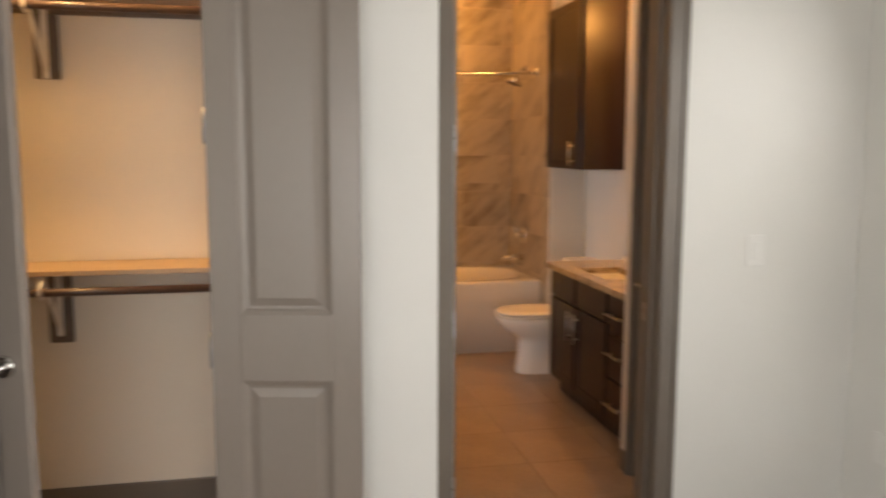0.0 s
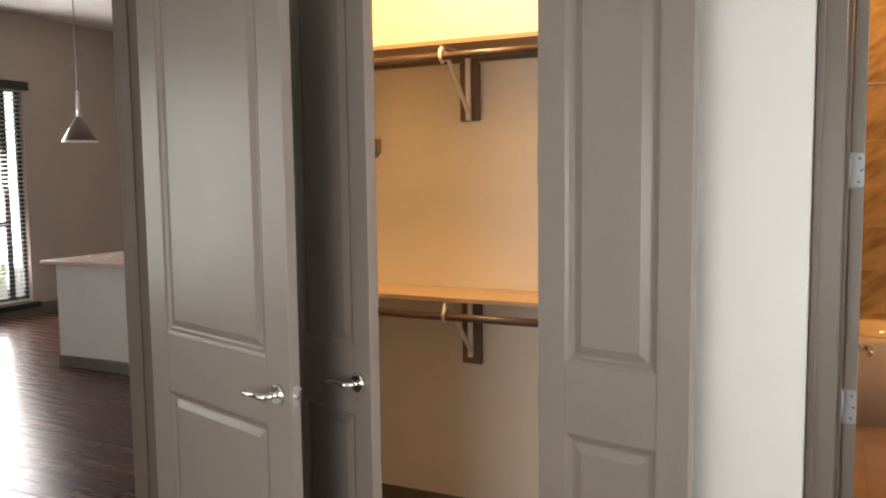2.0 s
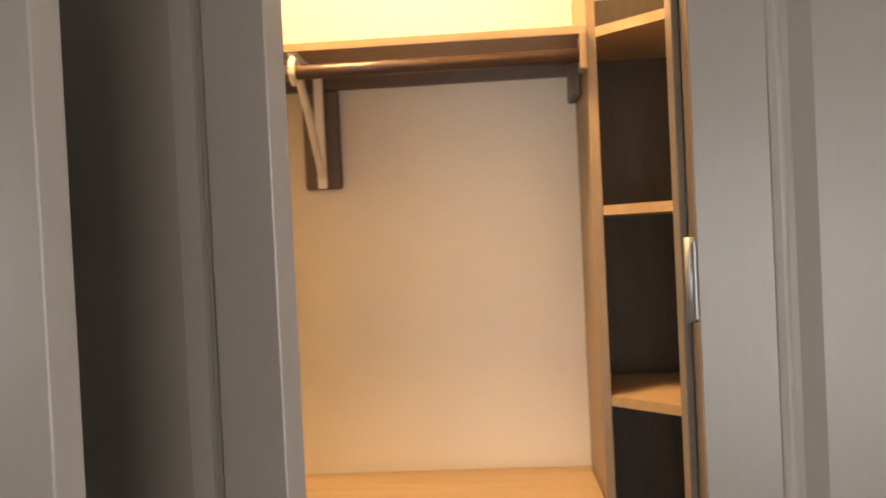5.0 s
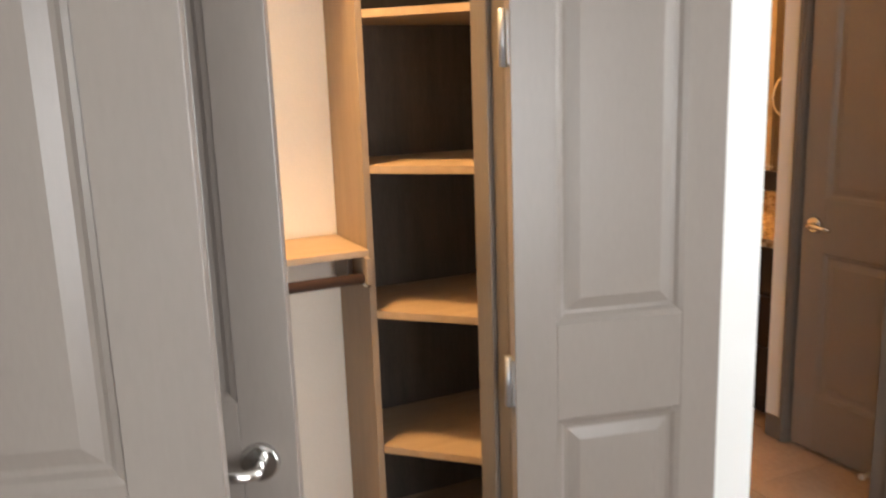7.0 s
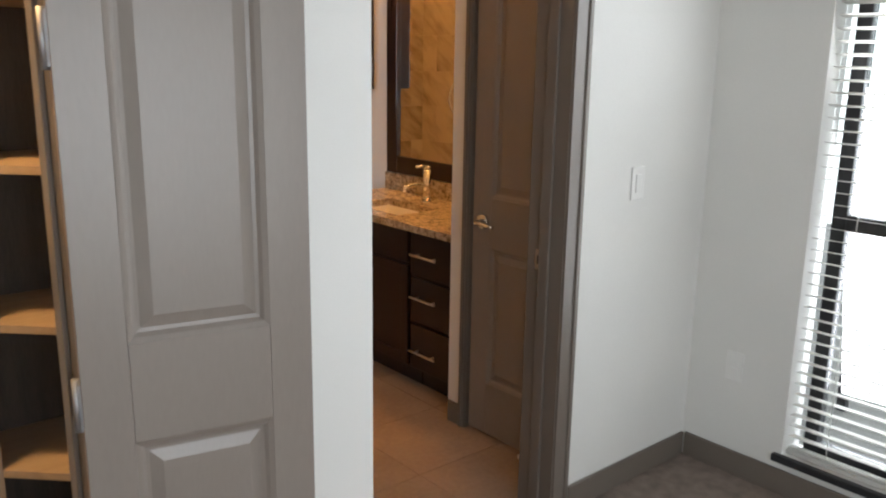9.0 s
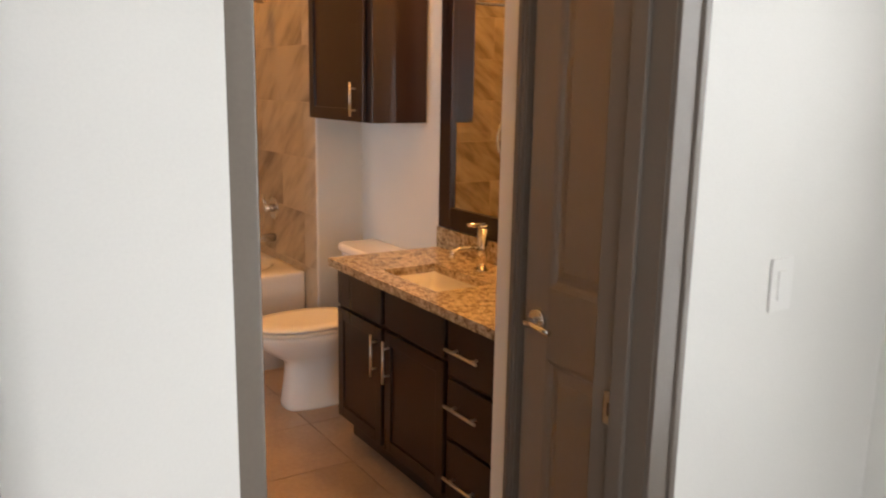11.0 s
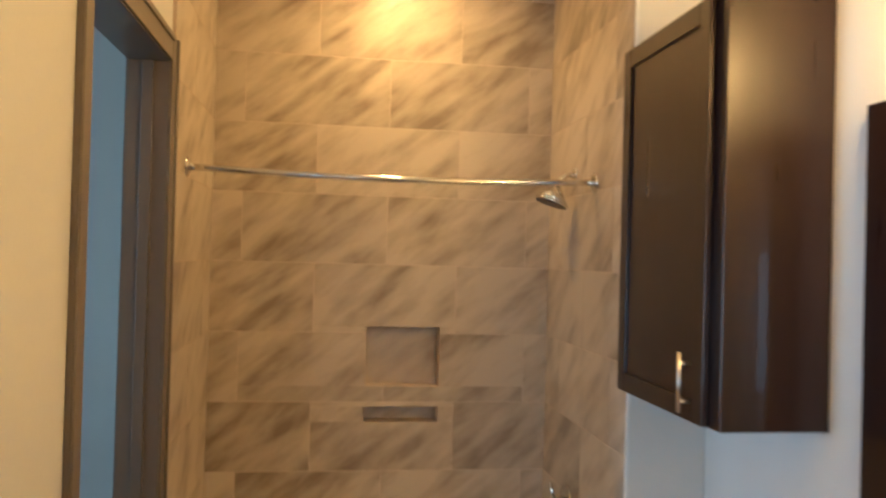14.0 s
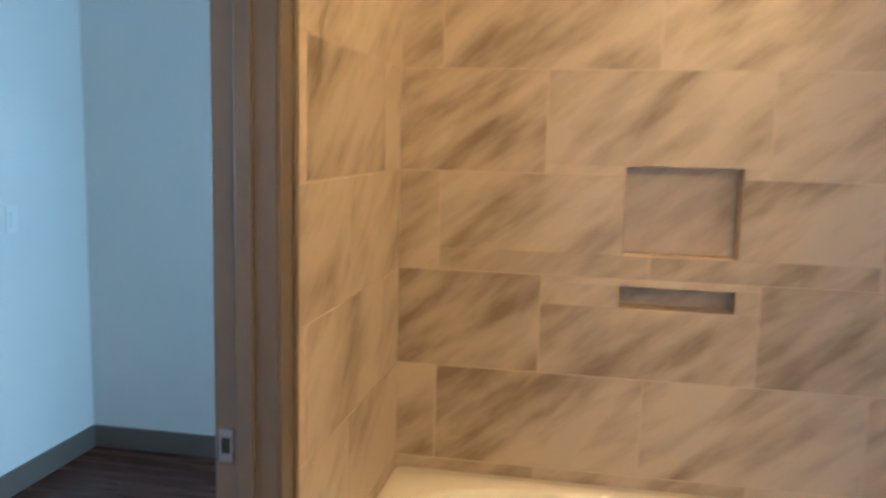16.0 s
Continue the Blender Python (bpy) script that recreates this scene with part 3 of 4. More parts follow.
blind("window_blind", 1.753, wy0 + 0.012, wy1 - 0.012, wz0 + 0.012, wz1 - 0.003, 0.043, "white horizontal slatted blinds half open in the bedroom window", 10)
win2 = base("window_2", "black-framed living room window in the tan wall", "window", kind="structure")
for nm, lo, hi in (("window_frame", (-8.70, -2.1, 0.16), (-8.66, -2.03, 2.72)), ("window_frame", (-8.70, -0.05, 0.16), (-8.66, 0.0, 2.72)), ("window_frame", (-8.70, -2.03, 0.16), (-8.66, -0.05, 0.23)), ("window_frame", (-8.70, -2.03, 2.64), (-8.66, -0.05, 2.72)), ("meeting_rail", (-8.705, -2.03, 1.07), (-8.655, -0.26, 1.13)), ("mullion", (-8.70, -0.26, 0.23), (-8.655, -0.18, 2.64))):
    part(nm, boxes((lo, hi), bevel=0.004), BLACK, win2)
part("window_sill", boxes(((-8.66, -2.15, 0.09), (-8.52, 0.05, 0.159)), bevel=0.005), BLACK, win2, "dark window sill")
part("head_cover", boxes(((-8.599, -2.16, 2.66), (-8.53, 0.05, 2.76)), bevel=0.006), BLACK, win2, "dark blind head cover")
blind("window_blind", -8.632, -2.09, -0.01, 0.18, 2.71, 0.05, "white slatted blinds in the living room window", 10, -1)
copy = copy_thing(win2, pose(0, -4.95, 0))
copy.name = "window_3"
blind("window_blind", -8.632, -7.04, -4.96, 0.18, 2.71, 0.05, "white slatted blinds in the living room window", 10, -1)
# bright distance outside both windows
setting("backdrop_east", boxes(((9.0, -22, -2), (9.1, 8, 12))), SKYGLOW, "pale bright distance outside the bedroom", "backdrop")
setting("backdrop_west", boxes(((-16.1, -14, -2), (-16.0, 8, 12))), SKYGLOW, "pale bright distance outside the living room", "backdrop")
setting("ground", boxes(((-400, -400, -0.4), (400, 400, -0.3))), material("pale_paving", (0.42, 0.40, 0.37), 0.9, vary=0.1, scale=0.8, grain=30), "pale paved ground outside", "ground")
# balcony railing outside the bedroom
rail = base("balcony_railing", "thin dark metal railing outside the bedroom window", "railing")
part("rail", boxes(((3.4, -8.0, 1.22), (3.44, -4.0, 1.26))), BLACK, rail)
part("rail", boxes(((3.4, -8.0, 0.25), (3.44, -4.0, 0.28))), BLACK, rail)
me = mesh_of("baluster", boxes(((3.41, -0.009, 0.281), (3.43, 0.009, 1.219))), BLACK)
for i in range(33):
    o = new("baluster", me)
    o.parent = rail
    o.location = (0, -7.95 + 0.12 * i, 0)
me = mesh_of("post", boxes(((3.395, -0.025, -0.3), (3.445, 0.025, 1.29)), bevel=0.003), BLACK)
for y in (-8.0, -6.0, -4.03):
    o = new("post", me)
    o.parent = rail
    o.location = (0, y, 0)
# shrubs that show green through the living room blinds
LEAF = slat_material("shrub_leaf", (0.16, 0.22, 0.07), (0.48, 0.62, 0.24), 0.7)
rs = random.Random(5)
for cx, cy in ((-12.2, -0.4), (-12.8, -2.0), (-12.4, 1.1), (-12.5, -6.6), (-12.9, -8.2)):
    bm = bmesh.new()
    tube(bm, [(cx, cy, -0.35), (cx + 0.05, cy, 0.8), (cx, cy + 0.05, 1.7)], 0.06, 8, 0.02)
    shrub = base("shrub", "tall leafy green shrub outside the window", "shrub")
    part("trunk", bm, CLEAT, shrub)
    bm = bmesh.new()
    for k in range(4200):
        a, r, z = rs.uniform(0, 6.283), 0.95 * math.sqrt(rs.random()), rs.uniform(-0.1, 3.0)
        r *= 1.0 - 0.28 * (z / 3.0) + 0.2 * math.sin(5 * z + cx)
        p = Vector((cx + r * math.cos(a), cy + r * math.sin(a), z))
        u = Vector((rs.uniform(-1, 1), rs.uniform(-1, 1), rs.uniform(-1, 1))).normalized() * 0.07
        v = u.orthogonal().normalized() * 0.034
        bm.faces.new([bm.verts.new(q) for q in (p - u, p + v, p + u, p - v)])
    tagged(part("crown", bm, LEAF, shrub, "small green leaves"), kind="stuff")

# ---------- living room ----------
island = base("kitchen_island", "white kitchen island with a pink-beige stone counter", "kitchen island")
part("body", boxes(((-5.95, -1.76, 0.10), (-3.6, -0.95, 0.895)), bevel=0.004), WHITE, island)
part("kickboard", boxes(((-5.965, -1.775, 0.0), (-3.585, -0.935, 0.0995)), bevel=0.004), TRIM, island, "grey kickboard")
part("countertop", boxes(((-6.03, -1.85, 0.8955), (-3.45, -0.80, 0.93)), bevel=0.006), COUNTER, island, "pink-beige stone counter")
pend = base("pendant_lamp", "smoky cone pendant lamp on a chain above the island", "pendant lamp")
px_, py_ = -6.06, -1.35
bm = bmesh.new()
tube(bm, [(px_, py_, 2.17), (px_, py_, 1.955)], 0.028, 24, 0.15)
part("shade", bm, SHADE, pend, "smoky cone shade")
bm = bmesh.new()
tube(bm, [(px_, py_, 2.16), (px_, py_, 2.22), (px_, py_, 2.40)], 0.022, 12, 0.012)
part("stem", bm, NICKEL, pend)
bm = bmesh.new()
tube(bm, [(px_, py_, 2.40), (px_, py_, 3.53)], 0.005, 8)
part("cord", bm, CLEAT, pend)
bm = bmesh.new()
tube(bm, [(px_, py_, 3.53), (px_, py_, 3.55)], 0.06, 16)
part("canopy", bm, NICKEL, pend)
bm = bmesh.new()
tube(bm, [(px_, py_, 1.958), (px_, py_, 1.946)], 0.152, 24)
part("rim", bm, PLATE, pend, "pale rim")


# ---------- closet ----------
def closet_bay(z, label, board_low, rz):
    """A shelf with its cleat, bracket and hanging rod."""
    sh = thing("closet_shelf", boxes(((-1.985, -3.475, z - 0.02), (-0.745, -3.172, z)), bevel=0.002), PLY, label, "shelf")
    if z > 2:
        part("cleat", boxes(((-1.985, -3.19, z - 0.058), (-0.747, -3.1715, z - 0.0205)), bevel=0.003), CLEAT, sh, "brown painted cleat board")
    bm = bmesh.new()
    box(bm, (-1.457, -3.1905, board_low), (-1.359, -3.1712, z - (0.0585 if z > 2 else 0.0205)), 0.012, 3)
    part("bracket_board", bm, CLEAT, sh, "brown painted bracket board")
    br = part("bracket", boxes(((-1.420, -3.2085, z - 0.315), (-1.397, -3.1915, z - 0.022)), ((-1.420, -3.47, z - 0.026), (-1.397, -3.209, z - 0.0205)), bevel=0.002), WHITE, sh, "white metal shelf bracket")
    bm = bmesh.new()
    tube(bm, [(-1.4085, -3.200, z - 0.285), (-1.4085, -3.33, z - 0.14), (-1.4085, -3.455, z - 0.028)], 0.010, 8)
    part("strut", bm, WHITE, br)
    bm = bmesh.new()
    tube(bm, [(-1.4085, -3.455, z - 0.026), (-1.4085, -3.482, rz + 0.020), (-1.4085, -3.485, rz - 0.008), (-1.4085, -3.462, rz - 0.024), (-1.4085, -3.440, rz - 0.012)], 0.0075, 8)
    part("rod_hook", bm, WHITE, br)
    bm = bmesh.new()
    tube(bm, [(-1.985, -3.462, rz), (-0.748, -3.462, rz)], 0.0165, 20)
    rod = thing("closet_rod", bm, ROD, "brown round hanging rod under the closet shelf", "closet rod")
    bm = bmesh.new()
    tube(bm, [(-0.7465, -3.462, rz), (-0.760, -3.462, rz)], 0.030, 20, 0.026)
    part("rod_cup", bm, CHROME, rod, "metal rod cup")
    for y0, y1, low in ((-3.485, -3.19, 0.13),):
        part("end_cleat", boxes(((-0.764, y0 + 0.16, z - low), (-0.7455, y1, z - 0.0205)), bevel=0.003), CLEAT, sh)
        part("end_block", boxes(((-0.762, y0 - 0.01, z - 0.10), (-0.7468, y0 + 0.055, z - 0.0205)), bevel=0.003), PLYV, sh)
    return sh


closet_bay(1.097, "light wooden closet shelf over the lower rod", 0.748, 1.012)
closet_bay(2.167, "light wooden closet shelf over the upper rod", 1.850, 2.102)
# cleat on the side wall, its free end clipped at the lower corner
bm = bmesh.new()
prof = ((-1.995, 1.688), (-1.668, 1.688), (-1.648, 1.710), (-1.646, 1.765), (-1.995, 1.765))
ring0 = [bm.verts.new((x, -3.565, z)) for x, z in prof]
ring1 = [bm.verts.new((x, -3.590, z)) for x, z in prof]
bm.faces.new(ring0)
bm.faces.new(list(reversed(ring1)))
for k in range(5):
    bm.faces.new((ring0[k], ring0[(k + 1) % 5], ring1[(k + 1) % 5], ring1[k]))
side = thing("side_wall_cleat", bm, CLEAT, "dark brown wooden rod cleat on the closet wall", "cleat")
bm = bmesh.new()
tube(bm, [(-1.69, -3.591, 1.735), (-1.69, -3.604, 1.735)], 0.034, 20, 0.030)
part("rod_cup", bm, ROD, side, "brown rod cup")
bm = bmesh.new()
tube(bm, [(-1.70, -3.604, 1.735), (-1.72, -3.66, 1.735), (-1.80, -3.70, 1.735), (-1.99, -3.71, 1.735)], 0.0165, 14)
part("rod_stub", bm, ROD, side, "brown rod end")
part("end_shelf", boxes(((-1.995, -3.72, 1.7655), (-1.685, -3.565, 1.780)), bevel=0.003), CLEAT, side, "brown end board")

unit = base("corner_shelf_unit", "wooden corner shelf unit with shade-darkened backing in the closet", "shelf unit")
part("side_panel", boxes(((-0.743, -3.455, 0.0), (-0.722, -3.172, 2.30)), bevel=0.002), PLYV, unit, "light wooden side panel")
part("back_panel", boxes(((-0.7215, -3.182, 0.0), (-0.15, -3.1715, 2.30)), ((-0.160, -4.05, 0.0), (-0.1425, -3.1825, 2.30))), BACKING, unit, "backing board with shelf shade in its dark colour")


def diagonal(z0, z1, back=0.0):
    bm = bmesh.new()
    pts = ((-0.7215, -3.183), (-0.161, -3.183), (-0.161, -4.00 + back), (-0.7215, -3.455 + back))
    lo = [bm.verts.new((x, y, z0)) for x, y in pts]
    hi = [bm.verts.new((x, y, z1)) for x, y in pts]
    bm.faces.new(list(reversed(lo)))
    bm.faces.new(hi)
    for k in range(4):
        bm.faces.new((lo[k], lo[(k + 1) % 4], hi[(k + 1) % 4], hi[k]))
    return bm


for z in (0.13, 0.475, 0.905, 1.335, 1.765, 2.165):
    part("shelf", diagonal(z - 0.022, z), PLY, unit, "light wooden corner shelf")
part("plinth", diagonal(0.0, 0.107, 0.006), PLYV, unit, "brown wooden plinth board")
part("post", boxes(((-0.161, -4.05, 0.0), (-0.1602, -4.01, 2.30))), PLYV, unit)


# ---------- bathroom ----------
tub = base("bathtub", "white acrylic alcove bathtub with a plain front apron", "bathtub")
bm = bmesh.new()
cx, cy = 0.76, -0.44
loft(bm, [(cx, cy, -0.008, 0.756, 0.434, 60), (cx, cy, 0.533, 0.756, 0.434, 60), (cx, cy, 0.547, 0.756, 0.436, 60), (cx, cy, 0.554, 0.750, 0.430, 50),
          (cx, cy + 0.005, 0.555, 0.70, 0.355, 3.0), (cx, cy + 0.005, 0.548, 0.685, 0.340, 2.8), (cx, cy + 0.005, 0.44, 0.655, 0.305, 2.7), (cx, cy + 0.005, 0.24, 0.60, 0.265, 3.0), (cx, cy + 0.005, 0.17, 0.53, 0.22, 2.8)], 96)
part("shell", bm, ACRYL, tub)
bm = bmesh.new()
tube(bm, [(1.405, -0.435, 0.44), (1.395, -0.435, 0.438)], 0.034, 20)
part("overflow_plate", bm, CHROME, tub, "chrome overflow plate")

arm = base("wall_shower", "chrome shower head on a short wall arm", "shower head")
bm = bmesh.new()
tube(bm, [(1.515, -0.40, 2.215), (1.48, -0.40, 2.212), (1.45, -0.40, 2.190), (1.438, -0.40, 2.160)], 0.011, 12)
part("arm", bm, CHROME, arm)
bm = bmesh.new()
tube(bm, [(1.440, -0.40, 2.165), (1.428, -0.40, 2.132), (1.418, -0.40, 2.104)], 0.016, 24, 0.070)
tube(bm, [(1.418, -0.40, 2.104), (1.414, -0.40, 2.093)], 0.072, 24)
rose = part("rose", bm, CHROME, arm, "round chrome shower rose")
bm = bmesh.new()
tube(bm, [(1.4142, -0.40, 2.0935), (1.4132, -0.40, 2.0905)], 0.064, 24)
part("spray_face", bm, CLEAT, rose, "dark spray face")
bm = bmesh.new()
tube(bm, [(1.518, -0.40, 2.215), (1.508, -0.40, 2.215)], 0.03, 20)
part("flange", bm, CHROME, arm)
valve = base("shower_valve", "chrome single-lever shower valve on the tiled wall", "tap")
bm = bmesh.new()
tube(bm, [(1.519, -0.39, 0.86), (1.508, -0.39, 0.86)], 0.075, 28, 0.068)
part("plate", bm, CHROME, valve)
bm = bmesh.new()
tube(bm, [(1.510, -0.39, 0.86), (1.455, -0.39, 0.86)], 0.024, 16)
tube(bm, [(1.462, -0.39, 0.86), (1.452, -0.39, 0.90), (1.446, -0.39, 0.945)], 0.010, 10, 0.007)
part("lever", bm, CHROME, valve)
spout = base("tub_spout", "chrome tub spout below the valve", "tap")
bm = bmesh.new()
tube(bm, [(1.519, -0.39, 0.675), (1.44, -0.39, 0.677), (1.36, -0.39, 0.672), (1.345, -0.39, 0.660)], 0.026, 18, 0.022)
part("body", bm, CHROME, spout)
bm = bmesh.new()
tube(bm, [(1.37, -0.39, 0.69), (1.37, -0.39, 0.715)], 0.007, 10)
part("diverter", bm, CHROME, spout)
rodt = base("shower_curtain_rod", "curved chrome shower curtain rod across the tub", "curtain rod")
bm = bmesh.new()
tube(bm, [(0.006 + 1.508 * k / 24, -0.655 - 0.012 * math.sin(math.pi * k / 24), 2.16 - 0.018 * math.sin(math.pi * k / 24)) for k in range(25)], 0.0125, 16)
part("rod", bm, CHROME, rodt)
for x0, x1 in ((0.001, 0.014), (1.519, 1.506)):
    bm = bmesh.new()
    tube(bm, [(x0, -0.655, 2.16), ((x0 + x1) / 2, -0.657, 2.16), (x1, -0.658, 2.16)], 0.040, 24, 0.024)
    part("flange", bm, CHROME, rodt)

# toilet
toilet = base("toilet", "white two-piece toilet with its lid closed", "toilet")
ty = -1.43
bm = bmesh.new()
loft(bm, [(1.35, ty, -0.008, 0.205, 0.106, 3.4), (1.35, ty, 0.02, 0.205, 0.106, 3.4), (1.352, ty, 0.10, 0.195, 0.101, 3.2), (1.354, ty, 0.20, 0.186, 0.098, 3.0), (1.352, ty, 0.245, 0.190, 0.104, 2.7), (1.325, ty, 0.285, 0.228, 0.138, 2.4), (1.29, ty, 0.335, 0.259, 0.168, 2.3), (1.275, ty, 0.385, 0.27, 0.182, 2.3), (1.275, ty, 0.405, 0.268, 0.180, 2.3)], 48)
part("bowl", bm, CHINA, toilet)
bm = bmesh.new()
loft(bm, [(1.275, ty, 0.4055, 0.268, 0.180, 2.3), (1.272, ty, 0.410, 0.276, 0.186, 2.3), (1.272, ty, 0.422, 0.276, 0.186, 2.3), (1.275, ty, 0.426, 0.270, 0.181, 2.3)], 48)
part("seat", bm, SEAT, toilet, "cream toilet seat")
bm = bmesh.new()
loft(bm, [(1.275, ty, 0.4285, 0.268, 0.180, 2.3), (1.272, ty, 0.433, 0.276, 0.186, 2.3), (1.272, ty, 0.441, 0.276, 0.186, 2.3), (1.277, ty, 0.450, 0.262, 0.174, 2.3), (1.285, ty, 0.453, 0.20, 0.13, 2.3)], 48)
part("lid", bm, SEAT, toilet, "cream toilet lid")
bm = bmesh.new()
box(bm, (1.50, ty - 0.11, 0.20), (1.70, ty + 0.11, 0.404), 0.03, 3)
part("pedestal_back", bm, CHINA, toilet)
bm = bmesh.new()
loft(bm, [(1.675, ty, 0.4045, 0.105, 0.195, 7), (1.675, ty, 0.42, 0.108, 0.205, 7), (1.675, ty, 0.735, 0.112, 0.222, 7)], 64)
part("tank", bm, CHINA, toilet)
bm = bmesh.new()
loft(bm, [(1.673, ty, 0.7355, 0.118, 0.230, 8), (1.673, ty, 0.745, 0.122, 0.234, 8), (1.673, ty, 0.768, 0.122, 0.234, 8), (1.673, ty, 0.779, 0.112, 0.224, 8)], 64)
part("tank_lid", bm, CHINA, toilet)
bm = bmesh.new()
tube(bm, [(1.565, ty + 0.14, 0.68), (1.552, ty + 0.14, 0.68), (1.548, ty + 0.10, 0.678), (1.548, ty + 0.065, 0.672)], 0.008, 10)
part("flush_lever", bm, CHROME, toilet, "chrome flush lever")


# vanity
def bar_handle(parent, a, b, off, r=0.006):
    """A straight bar pull on two posts; off: the way out of the front."""
    a, b, off = Vector(a), Vector(b), Vector(off)
    bm = bmesh.new()
    tube(bm, [a + off, b + off], r, 12)
    h = part("handle", bm, NICKEL, parent, "brushed metal bar handle")
    d = (b - a) * 0.18
    for p in (a + d, b - d):
        bm = bmesh.new()
        tube(bm, [p, p + off], r * 0.8, 10)
        part("handle_post", bm, NICKEL, h)
    return h


van = base("bathroom_vanity", "dark espresso wooden vanity with doors and drawers", "vanity cabinet")
vf = 1.235
part("body", boxes(((vf + 0.02, -3.195, 0.10), (1.79, -1.88, 0.66)), ((vf + 0.02, -3.195, 0.66), (vf + 0.045, -1.88, 0.812)), ((vf + 0.045, -3.195, 0.66), (1.79, -3.175, 0.812)), ((vf + 0.045, -1.90, 0.66), (1.79, -1.88, 0.812))), ESPRESSO, van)
part("toe_kick", boxes(((vf + 0.075, -3.195, -0.008), (1.78, -1.90, 0.0995))), ESPRESSO, van)


def front(y0, y1, z0, z1, name):
    """A shaker front with a sunk centre."""
    bm = bmesh.new()
    w = 0.052 if name == "cabinet_door" else 0.0
    if w:
        for lo, hi in (((vf, y0, z0), (vf + 0.019, y0 + w, z1)), ((vf, y1 - w, z0), (vf + 0.019, y1, z1)), ((vf, y0 + w, z0), (vf + 0.019, y1 - w, z0 + w)), ((vf, y0 + w, z1 - w), (vf + 0.019, y1 - w, z1))):
            box(bm, lo, hi, 0.002)
    else:
        box(bm, (vf, y0, z0), (vf + 0.019, y1, z1), 0.004)
    f = part(name, bm, ESPRESSO, van)
    if w:
        part("door_panel", boxes(((vf + 0.008, y0 + w, z0 + w), (vf + 0.018, y1 - w, z1 - w))), ESPRESSO, f)
    return f


front(-2.305, -1.895, 0.645, 0.802, "drawer_front")
front(-2.780, -2.335, 0.645, 0.802, "drawer_front")
d1 = front(-2.305, -1.895, 0.115, 0.630, "cabinet_door")
d2 = front(-2.780, -2.335, 0.115, 0.630, "cabinet_door")
bar_handle(d1, (vf, -2.270, 0.42), (vf, -2.270, 0.60), (-0.03, 0, 0))
bar_handle(d2, (vf, -2.375, 0.42), (vf, -2.375, 0.60), (-0.03, 0, 0))
for z0, z1, hz in ((0.597, 0.802, 0.70), (0.360, 0.580, 0.488), (0.115, 0.343, 0.212)):
    dr = front(-3.185, -2.810, z0, z1, "drawer_front")
    bar_handle(dr, (vf, -3.025, hz), (vf, -2.835, hz), (-0.03, 0, 0))
top = base("vanity_countertop", "brown speckled polished granite countertop", "countertop")
sx0, sx1, sy0, sy1 = 1.305, 1.565, -2.615, -2.185
part("slab", boxes(((1.205, -3.198, 0.8125), (sx0, -1.858, 0.848)), ((sx1, -3.198, 0.8125), (1.797, -1.858, 0.848)), ((sx0, sy1, 0.8125), (sx1, -1.858, 0.848)), ((sx0, -3.198, 0.8125), (sx1, sy0, 0.848))), GRANITE, top)
part("backsplash", boxes(((1.778, -3.198, 0.8485), (1.797, -1.858, 0.95)), bevel=0.003), GRANITE, top)
bm = bmesh.new()
mx_, my_ = (sx0 + sx1) / 2, (sy0 + sy1) / 2
loft(bm, [(mx_, my_, 0.818, 0.145, 0.230, 12), (mx_, my_, 0.812, 0.132, 0.217, 10), (mx_, my_, 0.76, 0.125, 0.208, 8), (mx_, my_, 0.70, 0.105, 0.19, 5), (mx_, my_, 0.69, 0.06, 0.13, 4)], 48, (False, True))
sink = thing("sink_basin", bm, CHINA, "white rectangular undermount sink basin", "sink")
bm = bmesh.new()
tube(bm, [(mx_, my_, 0.690), (mx_, my_, 0.694)], 0.022, 16)
part("drain", bm, CHROME, sink, "chrome drain")
tap = base("faucet", "tall chrome single-hole faucet on the countertop", "faucet")
fx, fy = 1.665, -2.40
bm = bmesh.new()
tube(bm, [(fx, fy, 0.8485), (fx, fy, 0.854)], 0.030, 20)
tube(bm, [(fx, fy, 0.853), (fx, fy, 1.030)], 0.0215, 20)
part("column", bm, CHROME, tap)
bm = bmesh.new()
tube(bm, [(fx - 0.015, fy, 0.945), (fx - 0.07, fy, 0.950), (fx - 0.125, fy, 0.950), (fx - 0.148, fy, 0.940), (fx - 0.153, fy, 0.918)], 0.0125, 14)
part("spout", bm, CHROME, tap)
bm = bmesh.new()
tube(bm, [(fx, fy, 1.031), (fx, fy, 1.045)], 0.0215, 18)
tube(bm, [(fx + 0.01, fy, 1.044), (fx - 0.03, fy, 1.047), (fx - 0.075, fy, 1.049)], 0.008, 10)
part("lever", bm, CHROME, tap)

mir = base("wall_mirror", "large wall mirror in a wide dark wooden frame", "mirror")
m0, m1, z0, z1, fw = -3.14, -1.885, 0.955, 2.245, 0.10
part("frame", boxes(((1.770, m0, z0), (1.7985, m0 + fw, z1)), ((1.770, m1 - fw, z0), (1.7985, m1, z1)), ((1.770, m0 + fw, z0), (1.7985, m1 - fw, z0 + fw)), ((1.770, m0 + fw, z1 - fw), (1.7985, m1 - fw, z1)), bevel=0.004), ESPRESSO, mir, "dark wooden mirror frame")
part("glass", boxes(((1.786, m0 + fw, z0 + fw), (1.792, m1 - fw, z1 - fw))), MIRROR, mir, "mirror glass")

